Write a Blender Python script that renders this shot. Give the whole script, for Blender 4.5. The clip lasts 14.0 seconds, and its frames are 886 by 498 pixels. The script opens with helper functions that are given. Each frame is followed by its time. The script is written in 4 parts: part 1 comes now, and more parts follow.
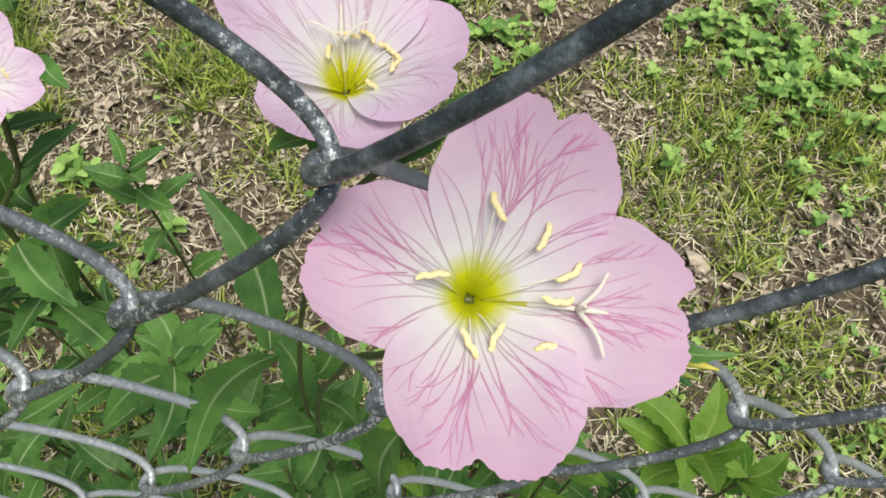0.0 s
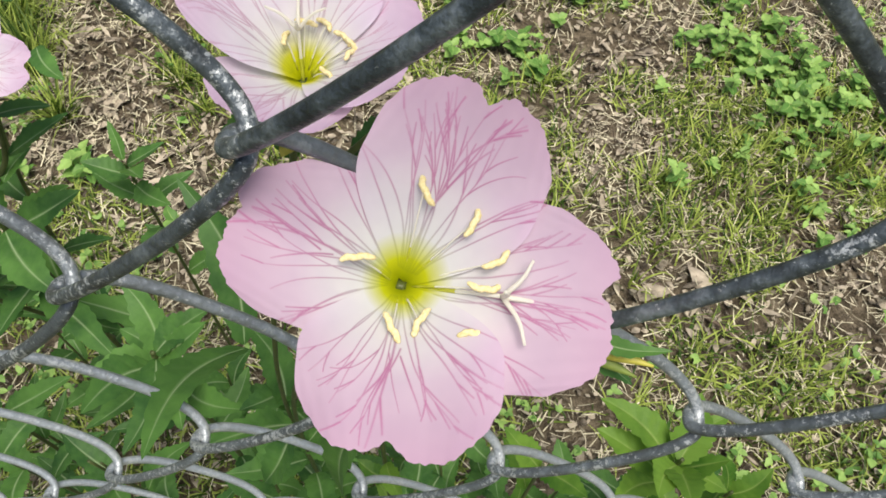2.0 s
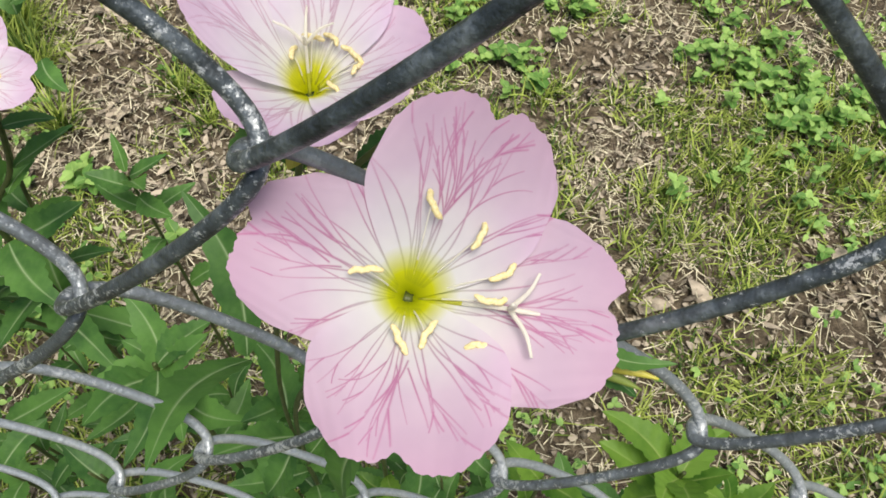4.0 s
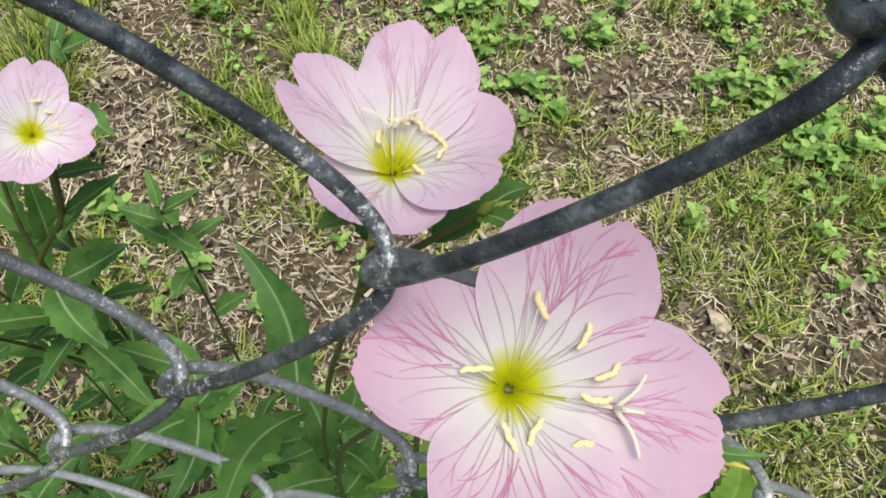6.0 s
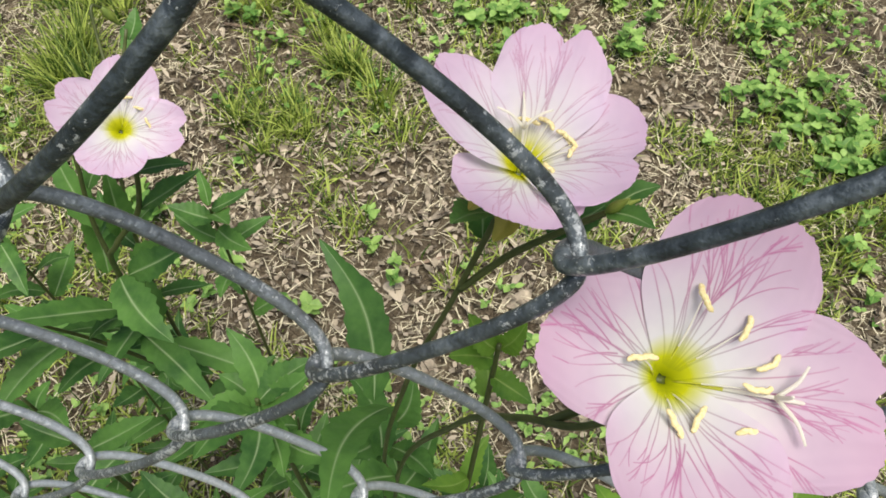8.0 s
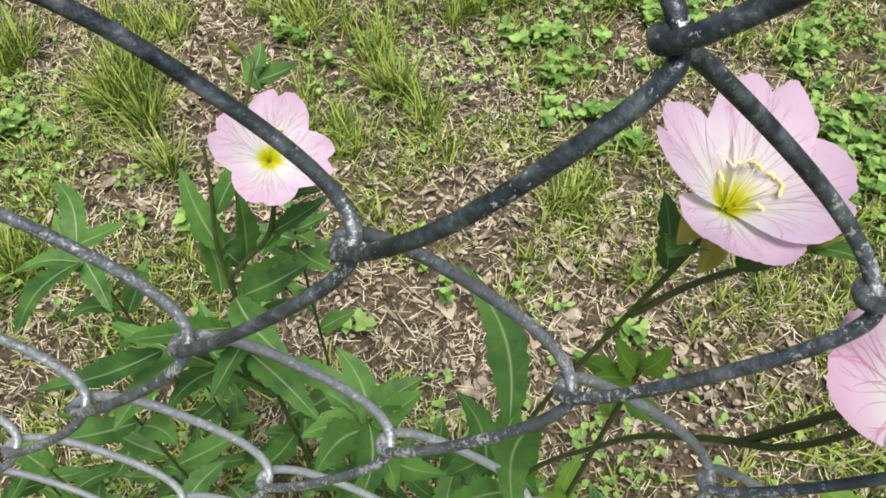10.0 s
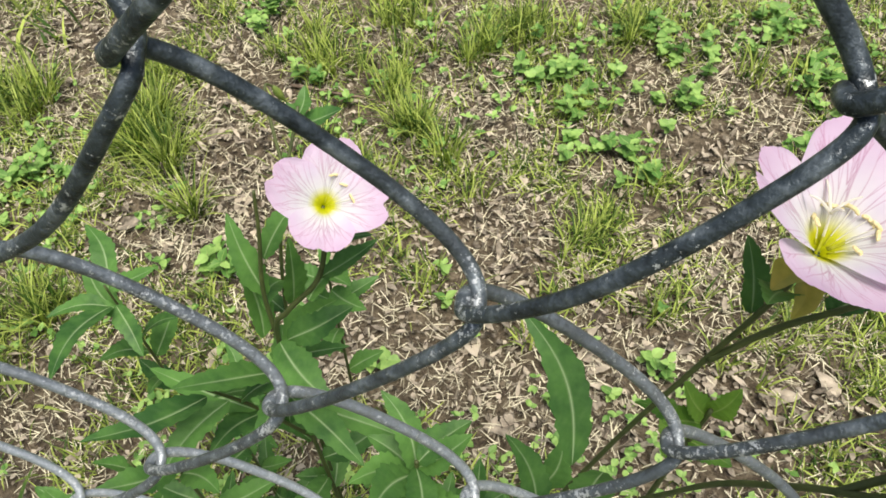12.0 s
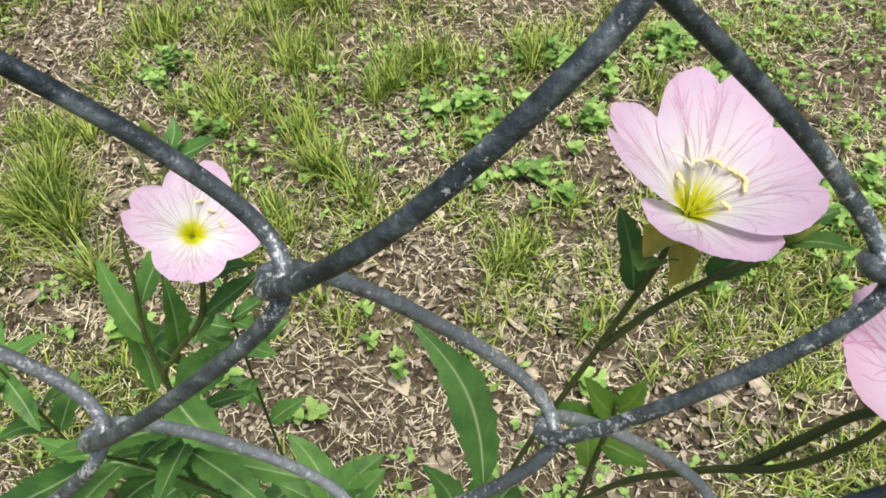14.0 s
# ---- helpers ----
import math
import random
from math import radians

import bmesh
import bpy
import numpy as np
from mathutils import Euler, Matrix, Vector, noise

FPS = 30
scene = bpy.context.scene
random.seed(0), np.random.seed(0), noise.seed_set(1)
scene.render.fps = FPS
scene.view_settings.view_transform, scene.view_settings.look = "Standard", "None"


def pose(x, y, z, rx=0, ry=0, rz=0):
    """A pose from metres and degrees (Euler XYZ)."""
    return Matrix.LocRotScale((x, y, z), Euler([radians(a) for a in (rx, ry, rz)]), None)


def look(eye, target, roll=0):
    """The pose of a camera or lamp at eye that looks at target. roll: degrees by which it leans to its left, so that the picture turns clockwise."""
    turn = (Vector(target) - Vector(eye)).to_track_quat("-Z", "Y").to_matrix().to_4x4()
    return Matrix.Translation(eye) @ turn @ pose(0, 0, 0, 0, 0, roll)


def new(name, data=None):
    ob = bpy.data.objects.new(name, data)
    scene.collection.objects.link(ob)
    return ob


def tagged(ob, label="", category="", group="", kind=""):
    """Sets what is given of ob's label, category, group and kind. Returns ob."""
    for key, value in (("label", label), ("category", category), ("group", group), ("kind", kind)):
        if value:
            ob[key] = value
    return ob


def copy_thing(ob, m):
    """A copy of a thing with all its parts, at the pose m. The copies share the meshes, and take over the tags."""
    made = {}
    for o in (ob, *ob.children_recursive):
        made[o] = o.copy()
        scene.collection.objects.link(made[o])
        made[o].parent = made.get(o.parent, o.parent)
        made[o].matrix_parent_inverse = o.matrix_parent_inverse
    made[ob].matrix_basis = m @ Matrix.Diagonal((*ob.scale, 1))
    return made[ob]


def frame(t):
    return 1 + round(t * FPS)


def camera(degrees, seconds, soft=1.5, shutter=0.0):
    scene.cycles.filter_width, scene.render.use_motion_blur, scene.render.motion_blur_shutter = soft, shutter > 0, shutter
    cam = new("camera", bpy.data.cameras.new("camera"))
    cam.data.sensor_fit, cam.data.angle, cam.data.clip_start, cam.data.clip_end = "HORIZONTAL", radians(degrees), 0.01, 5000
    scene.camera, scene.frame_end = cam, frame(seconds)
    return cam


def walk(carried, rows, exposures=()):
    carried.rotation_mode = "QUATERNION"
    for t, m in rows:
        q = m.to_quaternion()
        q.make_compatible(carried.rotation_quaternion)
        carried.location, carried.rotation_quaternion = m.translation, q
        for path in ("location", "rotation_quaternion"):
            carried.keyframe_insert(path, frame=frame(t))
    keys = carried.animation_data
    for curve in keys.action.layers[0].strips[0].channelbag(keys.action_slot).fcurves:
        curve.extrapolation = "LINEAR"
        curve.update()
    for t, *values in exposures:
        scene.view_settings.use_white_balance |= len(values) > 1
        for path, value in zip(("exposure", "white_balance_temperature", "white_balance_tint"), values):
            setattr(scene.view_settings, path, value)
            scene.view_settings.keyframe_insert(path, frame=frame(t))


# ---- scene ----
cam = camera(58.28, 14.0, soft=1.7)
PATH = [
    (0.0, 0.0161, -0.0538, 0.8030, 28.87, -0.34, 2.21),
    (0.5, 0.0222, -0.0548, 0.7997, 29.07, -0.39, 2.90),
    (1.0, 0.0278, -0.0566, 0.7975, 29.26, -0.38, 3.43),
    (1.5, 0.0290, -0.0563, 0.7986, 29.45, -0.47, 3.91),
    (2.0, 0.0280, -0.0560, 0.8005, 29.66, -0.56, 4.31),
    (4.5, 0.0263, -0.0566, 0.8020, 30.77, -0.70, 4.53),
    (5.0, 0.0230, -0.0552, 0.8057, 31.04, -0.69, 4.80),
    (5.5, 0.0160, -0.0531, 0.8085, 31.49, -0.52, 4.77),
    (6.0, 0.0117, -0.0500, 0.8114, 31.81, -0.43, 4.96),
    (6.5, 0.0070, -0.0491, 0.8120, 31.88, -0.56, 5.34),
    (7.0, 0.0032, -0.0500, 0.8125, 32.04, -0.59, 5.68),
    (7.5, -0.0049, -0.0522, 0.8120, 32.17, -0.51, 5.92),
    (8.0, -0.0116, -0.0570, 0.8140, 32.33, -0.46, 6.34),
    (8.5, -0.0248, -0.0582, 0.8202, 32.57, -0.23, 6.75),
    (9.0, -0.0390, -0.0603, 0.8243, 32.85, -0.02, 7.07),
    (11.5, -0.0695, -0.0721, 0.8279, 35.07, 0.62, 7.16),
    (12.0, -0.0743, -0.0642, 0.8275, 35.83, 1.14, 6.59),
    (12.5, -0.0714, -0.0584, 0.8286, 36.23, 1.25, 5.26),
    (13.0, -0.0758, -0.0596, 0.8262, 36.77, 0.92, 3.21),
    (13.5, -0.0689, -0.0618, 0.8199, 37.48, 0.85, 1.10),
    (14.0, -0.0570, -0.0626, 0.8072, 39.02, 0.78, -0.74),
]
walk(cam, [(t, pose(*p)) for t, *p in PATH],
     exposures=[(0.0, 0.48), (7.5, 0.48), (9.0, 0.54), (11.5, 0.68), (14.0, 0.68)])


# ---- light: bright hazy sky, wide soft sun ----
world = bpy.data.worlds.new("sky")
scene.world = world
world.use_nodes = True
wn, wl = world.node_tree.nodes, world.node_tree.links
sky = wn.new("ShaderNodeTexSky")
sky.sky_type = "NISHITA"
sky.sun_disc = False
sky.sun_elevation, sky.sun_rotation = radians(74), radians(151)
sky.dust_density, sky.air_density, sky.ozone_density = 3.0, 1.0, 1.0
wl.new(sky.outputs[0], wn["Background"].inputs[0])
wn["Background"].inputs[1].default_value = 0.068
sun = new("sun", bpy.data.lights.new("sun", "SUN"))
sun.data.energy, sun.data.angle, sun.data.color = 3.55, radians(32), (1.0, 0.94, 0.85)
# high, from the walker's side of the fence and a little to the right
sun.matrix_world = look((0.42, -0.45, 3.2), (0, 0.3, 0.2))


# ---- materials ----
def material(name):
    m = bpy.data.materials.new(name)
    m.use_nodes = True
    return m, m.node_tree.nodes, m.node_tree.links, m.node_tree.nodes["Principled BSDF"]


def node(n, kind, **values):
    x = n.new("ShaderNode" + kind)
    for k, v in values.items():
        x.inputs[k].default_value = v
    return x


def ramp(n, stops):
    r = n.new("ShaderNodeValToRGB")
    e = r.color_ramp.elements
    while len(e) < len(stops):
        e.new(0.5)
    for q, (p, c) in zip(e, stops):
        q.position, q.color = p, (*c, 1)
    return r


def noise_tex(n, l, scale, detail=4.0, rough=0.6, coords="Object"):
    tc = n.new("ShaderNodeTexCoord")
    x = node(n, "TexNoise", Scale=scale, Detail=detail, Roughness=rough)
    l.new(tc.outputs[coords], x.inputs["Vector"])
    return x


def mix(n, l, fac, a, b, mode="MIX"):
    x = n.new("ShaderNodeMix")
    x.data_type, x.blend_type = "RGBA", mode
    for sock, v in ((x.inputs[0], fac), (x.inputs[6], a), (x.inputs[7], b)):
        if hasattr(v, "links"):
            l.new(v, sock)
        else:
            sock.default_value = v if isinstance(v, float) else (*v, 1)
    return x.outputs[2]


def bump(n, l, p, height, strength, distance):
    x = node(n, "Bump", Strength=strength, Distance=distance)
    l.new(height, x.inputs["Height"])
    l.new(x.outputs[0], p.inputs["Normal"])


def wire_material():
    """Dull mottled zinc, flecked with white oxide, more so low down, where sky light is also put in as a pale tint."""
    m, n, l, p = material("weathered_zinc")
    big = noise_tex(n, l, 210, 6, 0.62)
    fine = noise_tex(n, l, 1300, 4, 0.7)
    spots = noise_tex(n, l, 820, 6, 0.74)
    where = noise_tex(n, l, 75, 3)
    base = ramp(n, [(0.36, (0.018, 0.024, 0.028)), (0.52, (0.054, 0.070, 0.081)), (0.66, (0.16, 0.19, 0.21))])
    l.new(big.outputs[0], base.inputs[0])
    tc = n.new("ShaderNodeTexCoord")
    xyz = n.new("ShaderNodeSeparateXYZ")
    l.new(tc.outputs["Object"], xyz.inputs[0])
    # lower wire carries more oxide, and sky light painted in as paler zinc
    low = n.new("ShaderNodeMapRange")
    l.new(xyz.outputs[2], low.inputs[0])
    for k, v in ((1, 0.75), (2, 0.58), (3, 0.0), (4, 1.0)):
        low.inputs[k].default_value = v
    add = n.new("ShaderNodeMath")
    add.operation = "MULTIPLY_ADD"
    l.new(where.outputs[0], add.inputs[0])
    add.inputs[1].default_value = 0.5
    l.new(spots.outputs[0], add.inputs[2])
    more = n.new("ShaderNodeMath")
    more.operation = "MULTIPLY_ADD"
    l.new(low.outputs[0], more.inputs[0])
    more.inputs[1].default_value = 0.09
    l.new(add.outputs[0], more.inputs[2])
    worn = n.new("ShaderNodeAttribute")
    worn.attribute_name = "wear"
    rubbed = n.new("ShaderNodeMath")
    rubbed.operation = "MULTIPLY_ADD"
    l.new(worn.outputs["Fac"], rubbed.inputs[0])
    rubbed.inputs[1].default_value = 0.045
    l.new(more.outputs[0], rubbed.inputs[2])
    chalk = ramp(n, [(0.87, (0, 0, 0)), (0.93, (0.9, 0.9, 0.9))])
    l.new(rubbed.outputs[0], chalk.inputs[0])
    # the pale tint for sky light is weaker on the walker's side
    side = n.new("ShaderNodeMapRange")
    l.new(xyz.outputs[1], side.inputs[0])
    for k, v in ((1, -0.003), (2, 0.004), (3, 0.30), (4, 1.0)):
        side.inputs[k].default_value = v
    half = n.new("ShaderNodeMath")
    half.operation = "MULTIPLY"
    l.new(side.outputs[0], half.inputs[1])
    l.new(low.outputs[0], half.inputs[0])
    sky_tinted = mix(n, l, half.outputs[0], base.outputs[0], (0.40, 0.44, 0.465))
    c = mix(n, l, 0.4, sky_tinted, fine.outputs[0], "OVERLAY")
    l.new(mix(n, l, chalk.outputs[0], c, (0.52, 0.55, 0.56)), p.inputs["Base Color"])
    rr = ramp(n, [(0.3, (0.30,) * 3), (0.7, (0.56,) * 3)])
    l.new(fine.outputs[0], rr.inputs[0])
    l.new(rr.outputs[0], p.inputs["Roughness"])
    p.inputs["Metallic"].default_value = 0.45
    lumps = noise_tex(n, l, 420, 4, 0.6)
    bump(n, l, p, lumps.outputs[0], 0.75, 0.0008)
    return m


def petal_material():
    """Pink at the rim, white inside, yellow-green at the throat, with darker pink veins carried by the mesh."""
    m, n, l, p = material("pink_petal")
    at = n.new("ShaderNodeAttribute")
    at.attribute_name = "petal"
    sep = n.new("ShaderNodeSeparateColor")
    l.new(at.outputs["Color"], sep.inputs[0])
    r, vein, pale = sep.outputs[0], sep.outputs[1], sep.outputs[2]
    nz = noise_tex(n, l, 90, 3)
    field = ramp(n, [(0.0, (0.14, 0.18, 0.0)), (0.05, (0.40, 0.45, 0.0)), (0.13, (0.62, 0.65, 0.01)), (0.19, (0.68, 0.70, 0.34)),
                     (0.25, (0.77, 0.775, 0.765)), (0.43, (0.745, 0.705, 0.735)), (0.62, (0.665, 0.525, 0.64)), (1.0, (0.615, 0.408, 0.555))])
    l.new(r, field.inputs[0])
    veincol = ramp(n, [(0.0, (0.22, 0.30, 0.0)), (0.19, (0.30, 0.33, 0.03)), (0.30, (0.33, 0.22, 0.30)), (0.50, (0.46, 0.12, 0.29)), (1.0, (0.58, 0.20, 0.40))])
    l.new(r, veincol.inputs[0])
    faded = ramp(n, [(0.0, (0.25, 0.28, 0.0)), (0.06, (0.55, 0.58, 0.0)), (0.16, (0.74, 0.74, 0.02)), (0.22, (0.82, 0.82, 0.5)),
                     (0.29, (0.86, 0.86, 0.84)), (0.54, (0.84, 0.775, 0.85)), (0.75, (0.81, 0.65, 0.81)), (1.0, (0.76, 0.545, 0.74))])
    l.new(r, faded.inputs[0])
    ground = mix(n, l, pale, field.outputs[0], faded.outputs[0])
    less = n.new("ShaderNodeMath")
    less.operation = "MULTIPLY_ADD"
    l.new(pale, less.inputs[0])
    less.inputs[1].default_value = -0.38
    less.inputs[2].default_value = 1.0
    thin = n.new("ShaderNodeMath")
    thin.operation = "MULTIPLY"
    l.new(vein, thin.inputs[0])
    l.new(less.outputs[0], thin.inputs[1])
    c = mix(n, l, thin.outputs[0], ground, veincol.outputs[0])
    tone = ramp(n, [(0.3, (0.90, 0.88, 0.92)), (0.7, (1.0, 1.0, 1.0))])
    l.new(nz.outputs[0], tone.inputs[0])
    c = mix(n, l, 1.0, c, tone.outputs[0], "MULTIPLY")
    l.new(c, p.inputs["Base Color"])
    p.inputs["Roughness"].default_value = 0.62
    p.inputs["Specular IOR Level"].default_value = 0.25
    tr = n.new("ShaderNodeBsdfTranslucent")
    l.new(c, tr.inputs[0])
    ms = n.new("ShaderNodeMixShader")
    ms.inputs[0].default_value = 0.35
    l.new(p.outputs[0], ms.inputs[1])
    l.new(tr.outputs[0], ms.inputs[2])
    l.new(ms.outputs[0], n["Material Output"].inputs[0])
    fine = noise_tex(n, l, 1400, 2)
    hm = n.new("ShaderNodeMath")
    hm.operation = "MULTIPLY_ADD"
    l.new(fine.outputs[0], hm.inputs[0])
    hm.inputs[1].default_value = 0.25
    inv = n.new("ShaderNodeMath")
    inv.operation = "MULTIPLY"
    inv.inputs[1].default_value = -1.0
    l.new(vein, inv.inputs[0])
    l.new(inv.outputs[0], hm.inputs[2])
    bump(n, l, p, hm.outputs[0], 0.35, 0.0002)
    return m


def leafy(name, dark, light, rib=None, translucent=0.25, rough=0.5, scale=60, edge=None, vary=0.5):
    """A leaf: colour varies over each blade and from piece to piece; a pale rib where the mesh marks it."""
    m, n, l, p = material(name)
    nz = noise_tex(n, l, scale, 4)
    geo = n.new("ShaderNodeNewGeometry")
    col = ramp(n, [(0.25, dark), (0.75, light)])
    ad = n.new("ShaderNodeMath")
    ad.operation = "MULTIPLY_ADD"
    info = n.new("ShaderNodeObjectInfo")
    both = n.new("ShaderNodeMath")
    both.operation = "ADD"
    l.new(geo.outputs["Random Per Island"], both.inputs[0])
    l.new(info.outputs["Random"], both.inputs[1])
    wrap = n.new("ShaderNodeMath")
    wrap.operation = "FRACT"
    l.new(both.outputs[0], wrap.inputs[0])
    l.new(wrap.outputs[0], ad.inputs[0])
    ad.inputs[1].default_value = vary
    sub = n.new("ShaderNodeMath")
    sub.operation = "ADD"
    l.new(nz.outputs[0], sub.inputs[0])
    sub.inputs[1].default_value = -0.5 * vary
    l.new(sub.outputs[0], ad.inputs[2])
    l.new(ad.outputs[0], col.inputs[0])
    c = col.outputs[0]
    if rib or edge:
        at = n.new("ShaderNodeAttribute")
        at.attribute_name = "rib"
        c = mix(n, l, at.outputs["Fac"], c, rib or edge)
    l.new(c, p.inputs["Base Color"])
    p.inputs["Roughness"].default_value = rough
    p.inputs["Specular IOR Level"].default_value = 0.25
    if translucent:
        tr = n.new("ShaderNodeBsdfTranslucent")
        l.new(mix(n, l, 1.0, c, (0.9, 1.0, 0.35), "MULTIPLY"), tr.inputs[0])
        ms = n.new("ShaderNodeMixShader")
        ms.inputs[0].default_value = translucent
        l.new(p.outputs[0], ms.inputs[1])
        l.new(tr.outputs[0], ms.inputs[2])
        l.new(ms.outputs[0], n["Material Output"].inputs[0])
    bump(n, l, p, noise_tex(n, l, scale * 9, 3).outputs[0], 0.3, 0.0006)
    return m


def ground_material():
    m, n, l, p = material("leaf_litter_soil")
    big = noise_tex(n, l, 3.2, 5)
    mid = noise_tex(n, l, 60, 8, 0.75)
    fine = noise_tex(n, l, 260, 6, 0.8)
    soil = ramp(n, [(0.36, (0.015, 0.012, 0.008)), (0.5, (0.135, 0.108, 0.074)), (0.64, (0.36, 0.30, 0.21))])
    l.new(mid.outputs[0], soil.inputs[0])
    thatch = ramp(n, [(0.35, (0.03, 0.023, 0.016)), (0.55, (0.20, 0.16, 0.105)), (0.75, (0.48, 0.40, 0.29))])
    l.new(fine.outputs[0], thatch.inputs[0])
    fac = ramp(n, [(0.35, (0.2,) * 3), (0.65, (0.8,) * 3)])
    l.new(big.outputs[0], fac.inputs[0])
    tc = n.new("ShaderNodeTexCoord")
    away = n.new("ShaderNodeVectorMath")
    away.operation = "DISTANCE"
    l.new(tc.outputs["Object"], away.inputs[0])
    away.inputs[1].default_value = (0.0, 0.75, 0.0)
    sward = n.new("ShaderNodeMapRange")
    l.new(away.outputs["Value"], sward.inputs[0])
    for k, v in ((1, 1.0), (2, 2.6), (3, 0.0), (4, 0.75)):
        sward.inputs[k].default_value = v
    bare_soil = mix(n, l, fac.outputs[0], soil.outputs[0], thatch.outputs[0])
    turf = ramp(n, [(0.35, (0.05, 0.075, 0.02)), (0.55, (0.15, 0.17, 0.06)), (0.75, (0.33, 0.31, 0.15))])
    l.new(fine.outputs[0], turf.inputs[0])
    l.new(mix(n, l, sward.outputs[0], bare_soil, turf.outputs[0]), p.inputs["Base Color"])
    p.inputs["Roughness"].default_value = 0.95
    p.inputs["Specular IOR Level"].default_value = 0.1
    bump(n, l, p, fine.outputs[0], 0.9, 0.006)
    return m


def plain(name, a, b, scale=200, rough=0.6, bump_d=0.0003, translucent=0.0):
    m, n, l, p = material(name)
    nz = noise_tex(n, l, scale, 4)
    c = ramp(n, [(0.3, a), (0.7, b)])
    l.new(nz.outputs[0], c.inputs[0])
    l.new(c.outputs[0], p.inputs["Base Color"])
    p.inputs["Roughness"].default_value = rough
    bump(n, l, p, nz.outputs[0], 0.4, bump_d)
    if translucent:
        tr = n.new("ShaderNodeBsdfTranslucent")
        l.new(c.outputs[0], tr.inputs[0])
        ms = n.new("ShaderNodeMixShader")
        ms.inputs[0].default_value = translucent
        l.new(p.outputs[0], ms.inputs[1])
        l.new(tr.outputs[0], ms.inputs[2])
        l.new(ms.outputs[0], n["Material Output"].inputs[0])
    return m


WIRE = wire_material()
PETAL = petal_material()
LEAF = leafy("primrose_leaf", (0.038, 0.108, 0.026), (0.125, 0.272, 0.058), rib=(0.46, 0.58, 0.32), vary=0.36)
STEM = plain("green_stem", (0.045, 0.062, 0.018), (0.10, 0.12, 0.035), 120, 0.5)
YOUNG = leafy("young_leaf", (0.055, 0.155, 0.02), (0.19, 0.34, 0.05), rib=(0.40, 0.50, 0.16), translucent=0.35)
CALYX = plain("yellow_green_sepal", (0.32, 0.31, 0.04), (0.54, 0.48, 0.08), 150, 0.55)
BUD = plain("green_bud", (0.10, 0.16, 0.03), (0.26, 0.32, 0.06), 150, 0.55)
ANTHER = plain("yellow_anther", (0.70, 0.58, 0.24), (0.88, 0.80, 0.48), 1800, 0.85, 0.0002, translucent=0.1)
FILAMENT = plain("cream_filament", (0.88, 0.87, 0.78), (0.92, 0.91, 0.82), 300, 0.5, translucent=0.55)
FILAMENT_BASE = plain("yellow_filament_base", (0.66, 0.68, 0.05), (0.78, 0.79, 0.16), 300, 0.5, translucent=0.5)
THROAT = plain("green_throat", (0.04, 0.055, 0.004), (0.09, 0.11, 0.006), 400, 0.5)
SOIL = ground_material()


# ---- shapes ----
def mesh_of(name, verts, faces, mats, smooth=True, attr=None, face_mats=None):
    me = bpy.data.meshes.new(name)
    me.from_pydata([tuple(v) for v in verts], [], faces)
    for x in mats:
        me.materials.append(x)
    if smooth:
        me.polygons.foreach_set("use_smooth", [True] * len(me.polygons))
    if face_mats is not None:
        me.polygons.foreach_set("material_index", face_mats)
    if attr is not None:
        key, data = attr
        data = np.asarray(data, dtype=np.float32)
        if data.ndim == 1:
            a = me.attributes.new(key, "FLOAT", "POINT")
            a.data.foreach_set("value", data)
        else:
            a = me.attributes.new(key, "FLOAT_COLOR", "POINT")
            a.data.foreach_set("color", data.ravel())
    me.update()
    return me


def part(name, me, parent, label="", at=None):
    """Links a mesh as one object under a thing or a part."""
    ob = new(name, me)
    ob.parent = parent
    if at is not None:
        ob.matrix_basis = at
    return tagged(ob, label)


def grid_faces(nu, nv):
    return [(i * nv + j, i * nv + j + 1, (i + 1) * nv + j + 1, (i + 1) * nv + j) for i in range(nu - 1) for j in range(nv - 1)]


def tube(points, radii, sides=10, cap=True):
    """Verts and faces of a tube along points, with its own radius at each."""
    p = np.asarray(points, float)
    r = np.broadcast_to(np.asarray(radii, float), (len(p),))
    t = np.gradient(p, axis=0)
    t /= np.linalg.norm(t, axis=1)[:, None] + 1e-12
    ref = np.array([0.0, 0.0, 1.0]) if abs(t[0][2]) < 0.9 else np.array([1.0, 0.0, 0.0])
    u = np.cross(t[0], ref)
    u /= np.linalg.norm(u)
    verts = []
    ang = np.linspace(0, 2 * math.pi, sides, endpoint=False)
    for i in range(len(p)):
        u = u - t[i] * (u @ t[i])
        u /= np.linalg.norm(u)
        w = np.cross(t[i], u)
        verts.append(p[i] + r[i] * (np.cos(ang)[:, None] * u + np.sin(ang)[:, None] * w))
    verts = np.concatenate(verts)
    faces = [(i * sides + j, i * sides + (j + 1) % sides, (i + 1) * sides + (j + 1) % sides, (i + 1) * sides + j)
             for i in range(len(p) - 1) for j in range(sides)]
    if cap:
        faces.append(tuple(range(sides - 1, -1, -1)))
        faces.append(tuple((len(p) - 1) * sides + j for j in range(sides)))
    return verts, faces


def join(*pieces):
    """Several (verts, faces) as one."""
    v, f, k = [], [], 0
    for a, b in pieces:
        v.append(np.asarray(a))
        f += [tuple(q + k for q in x) for x in b]
        k += len(a)
    return np.concatenate(v), f


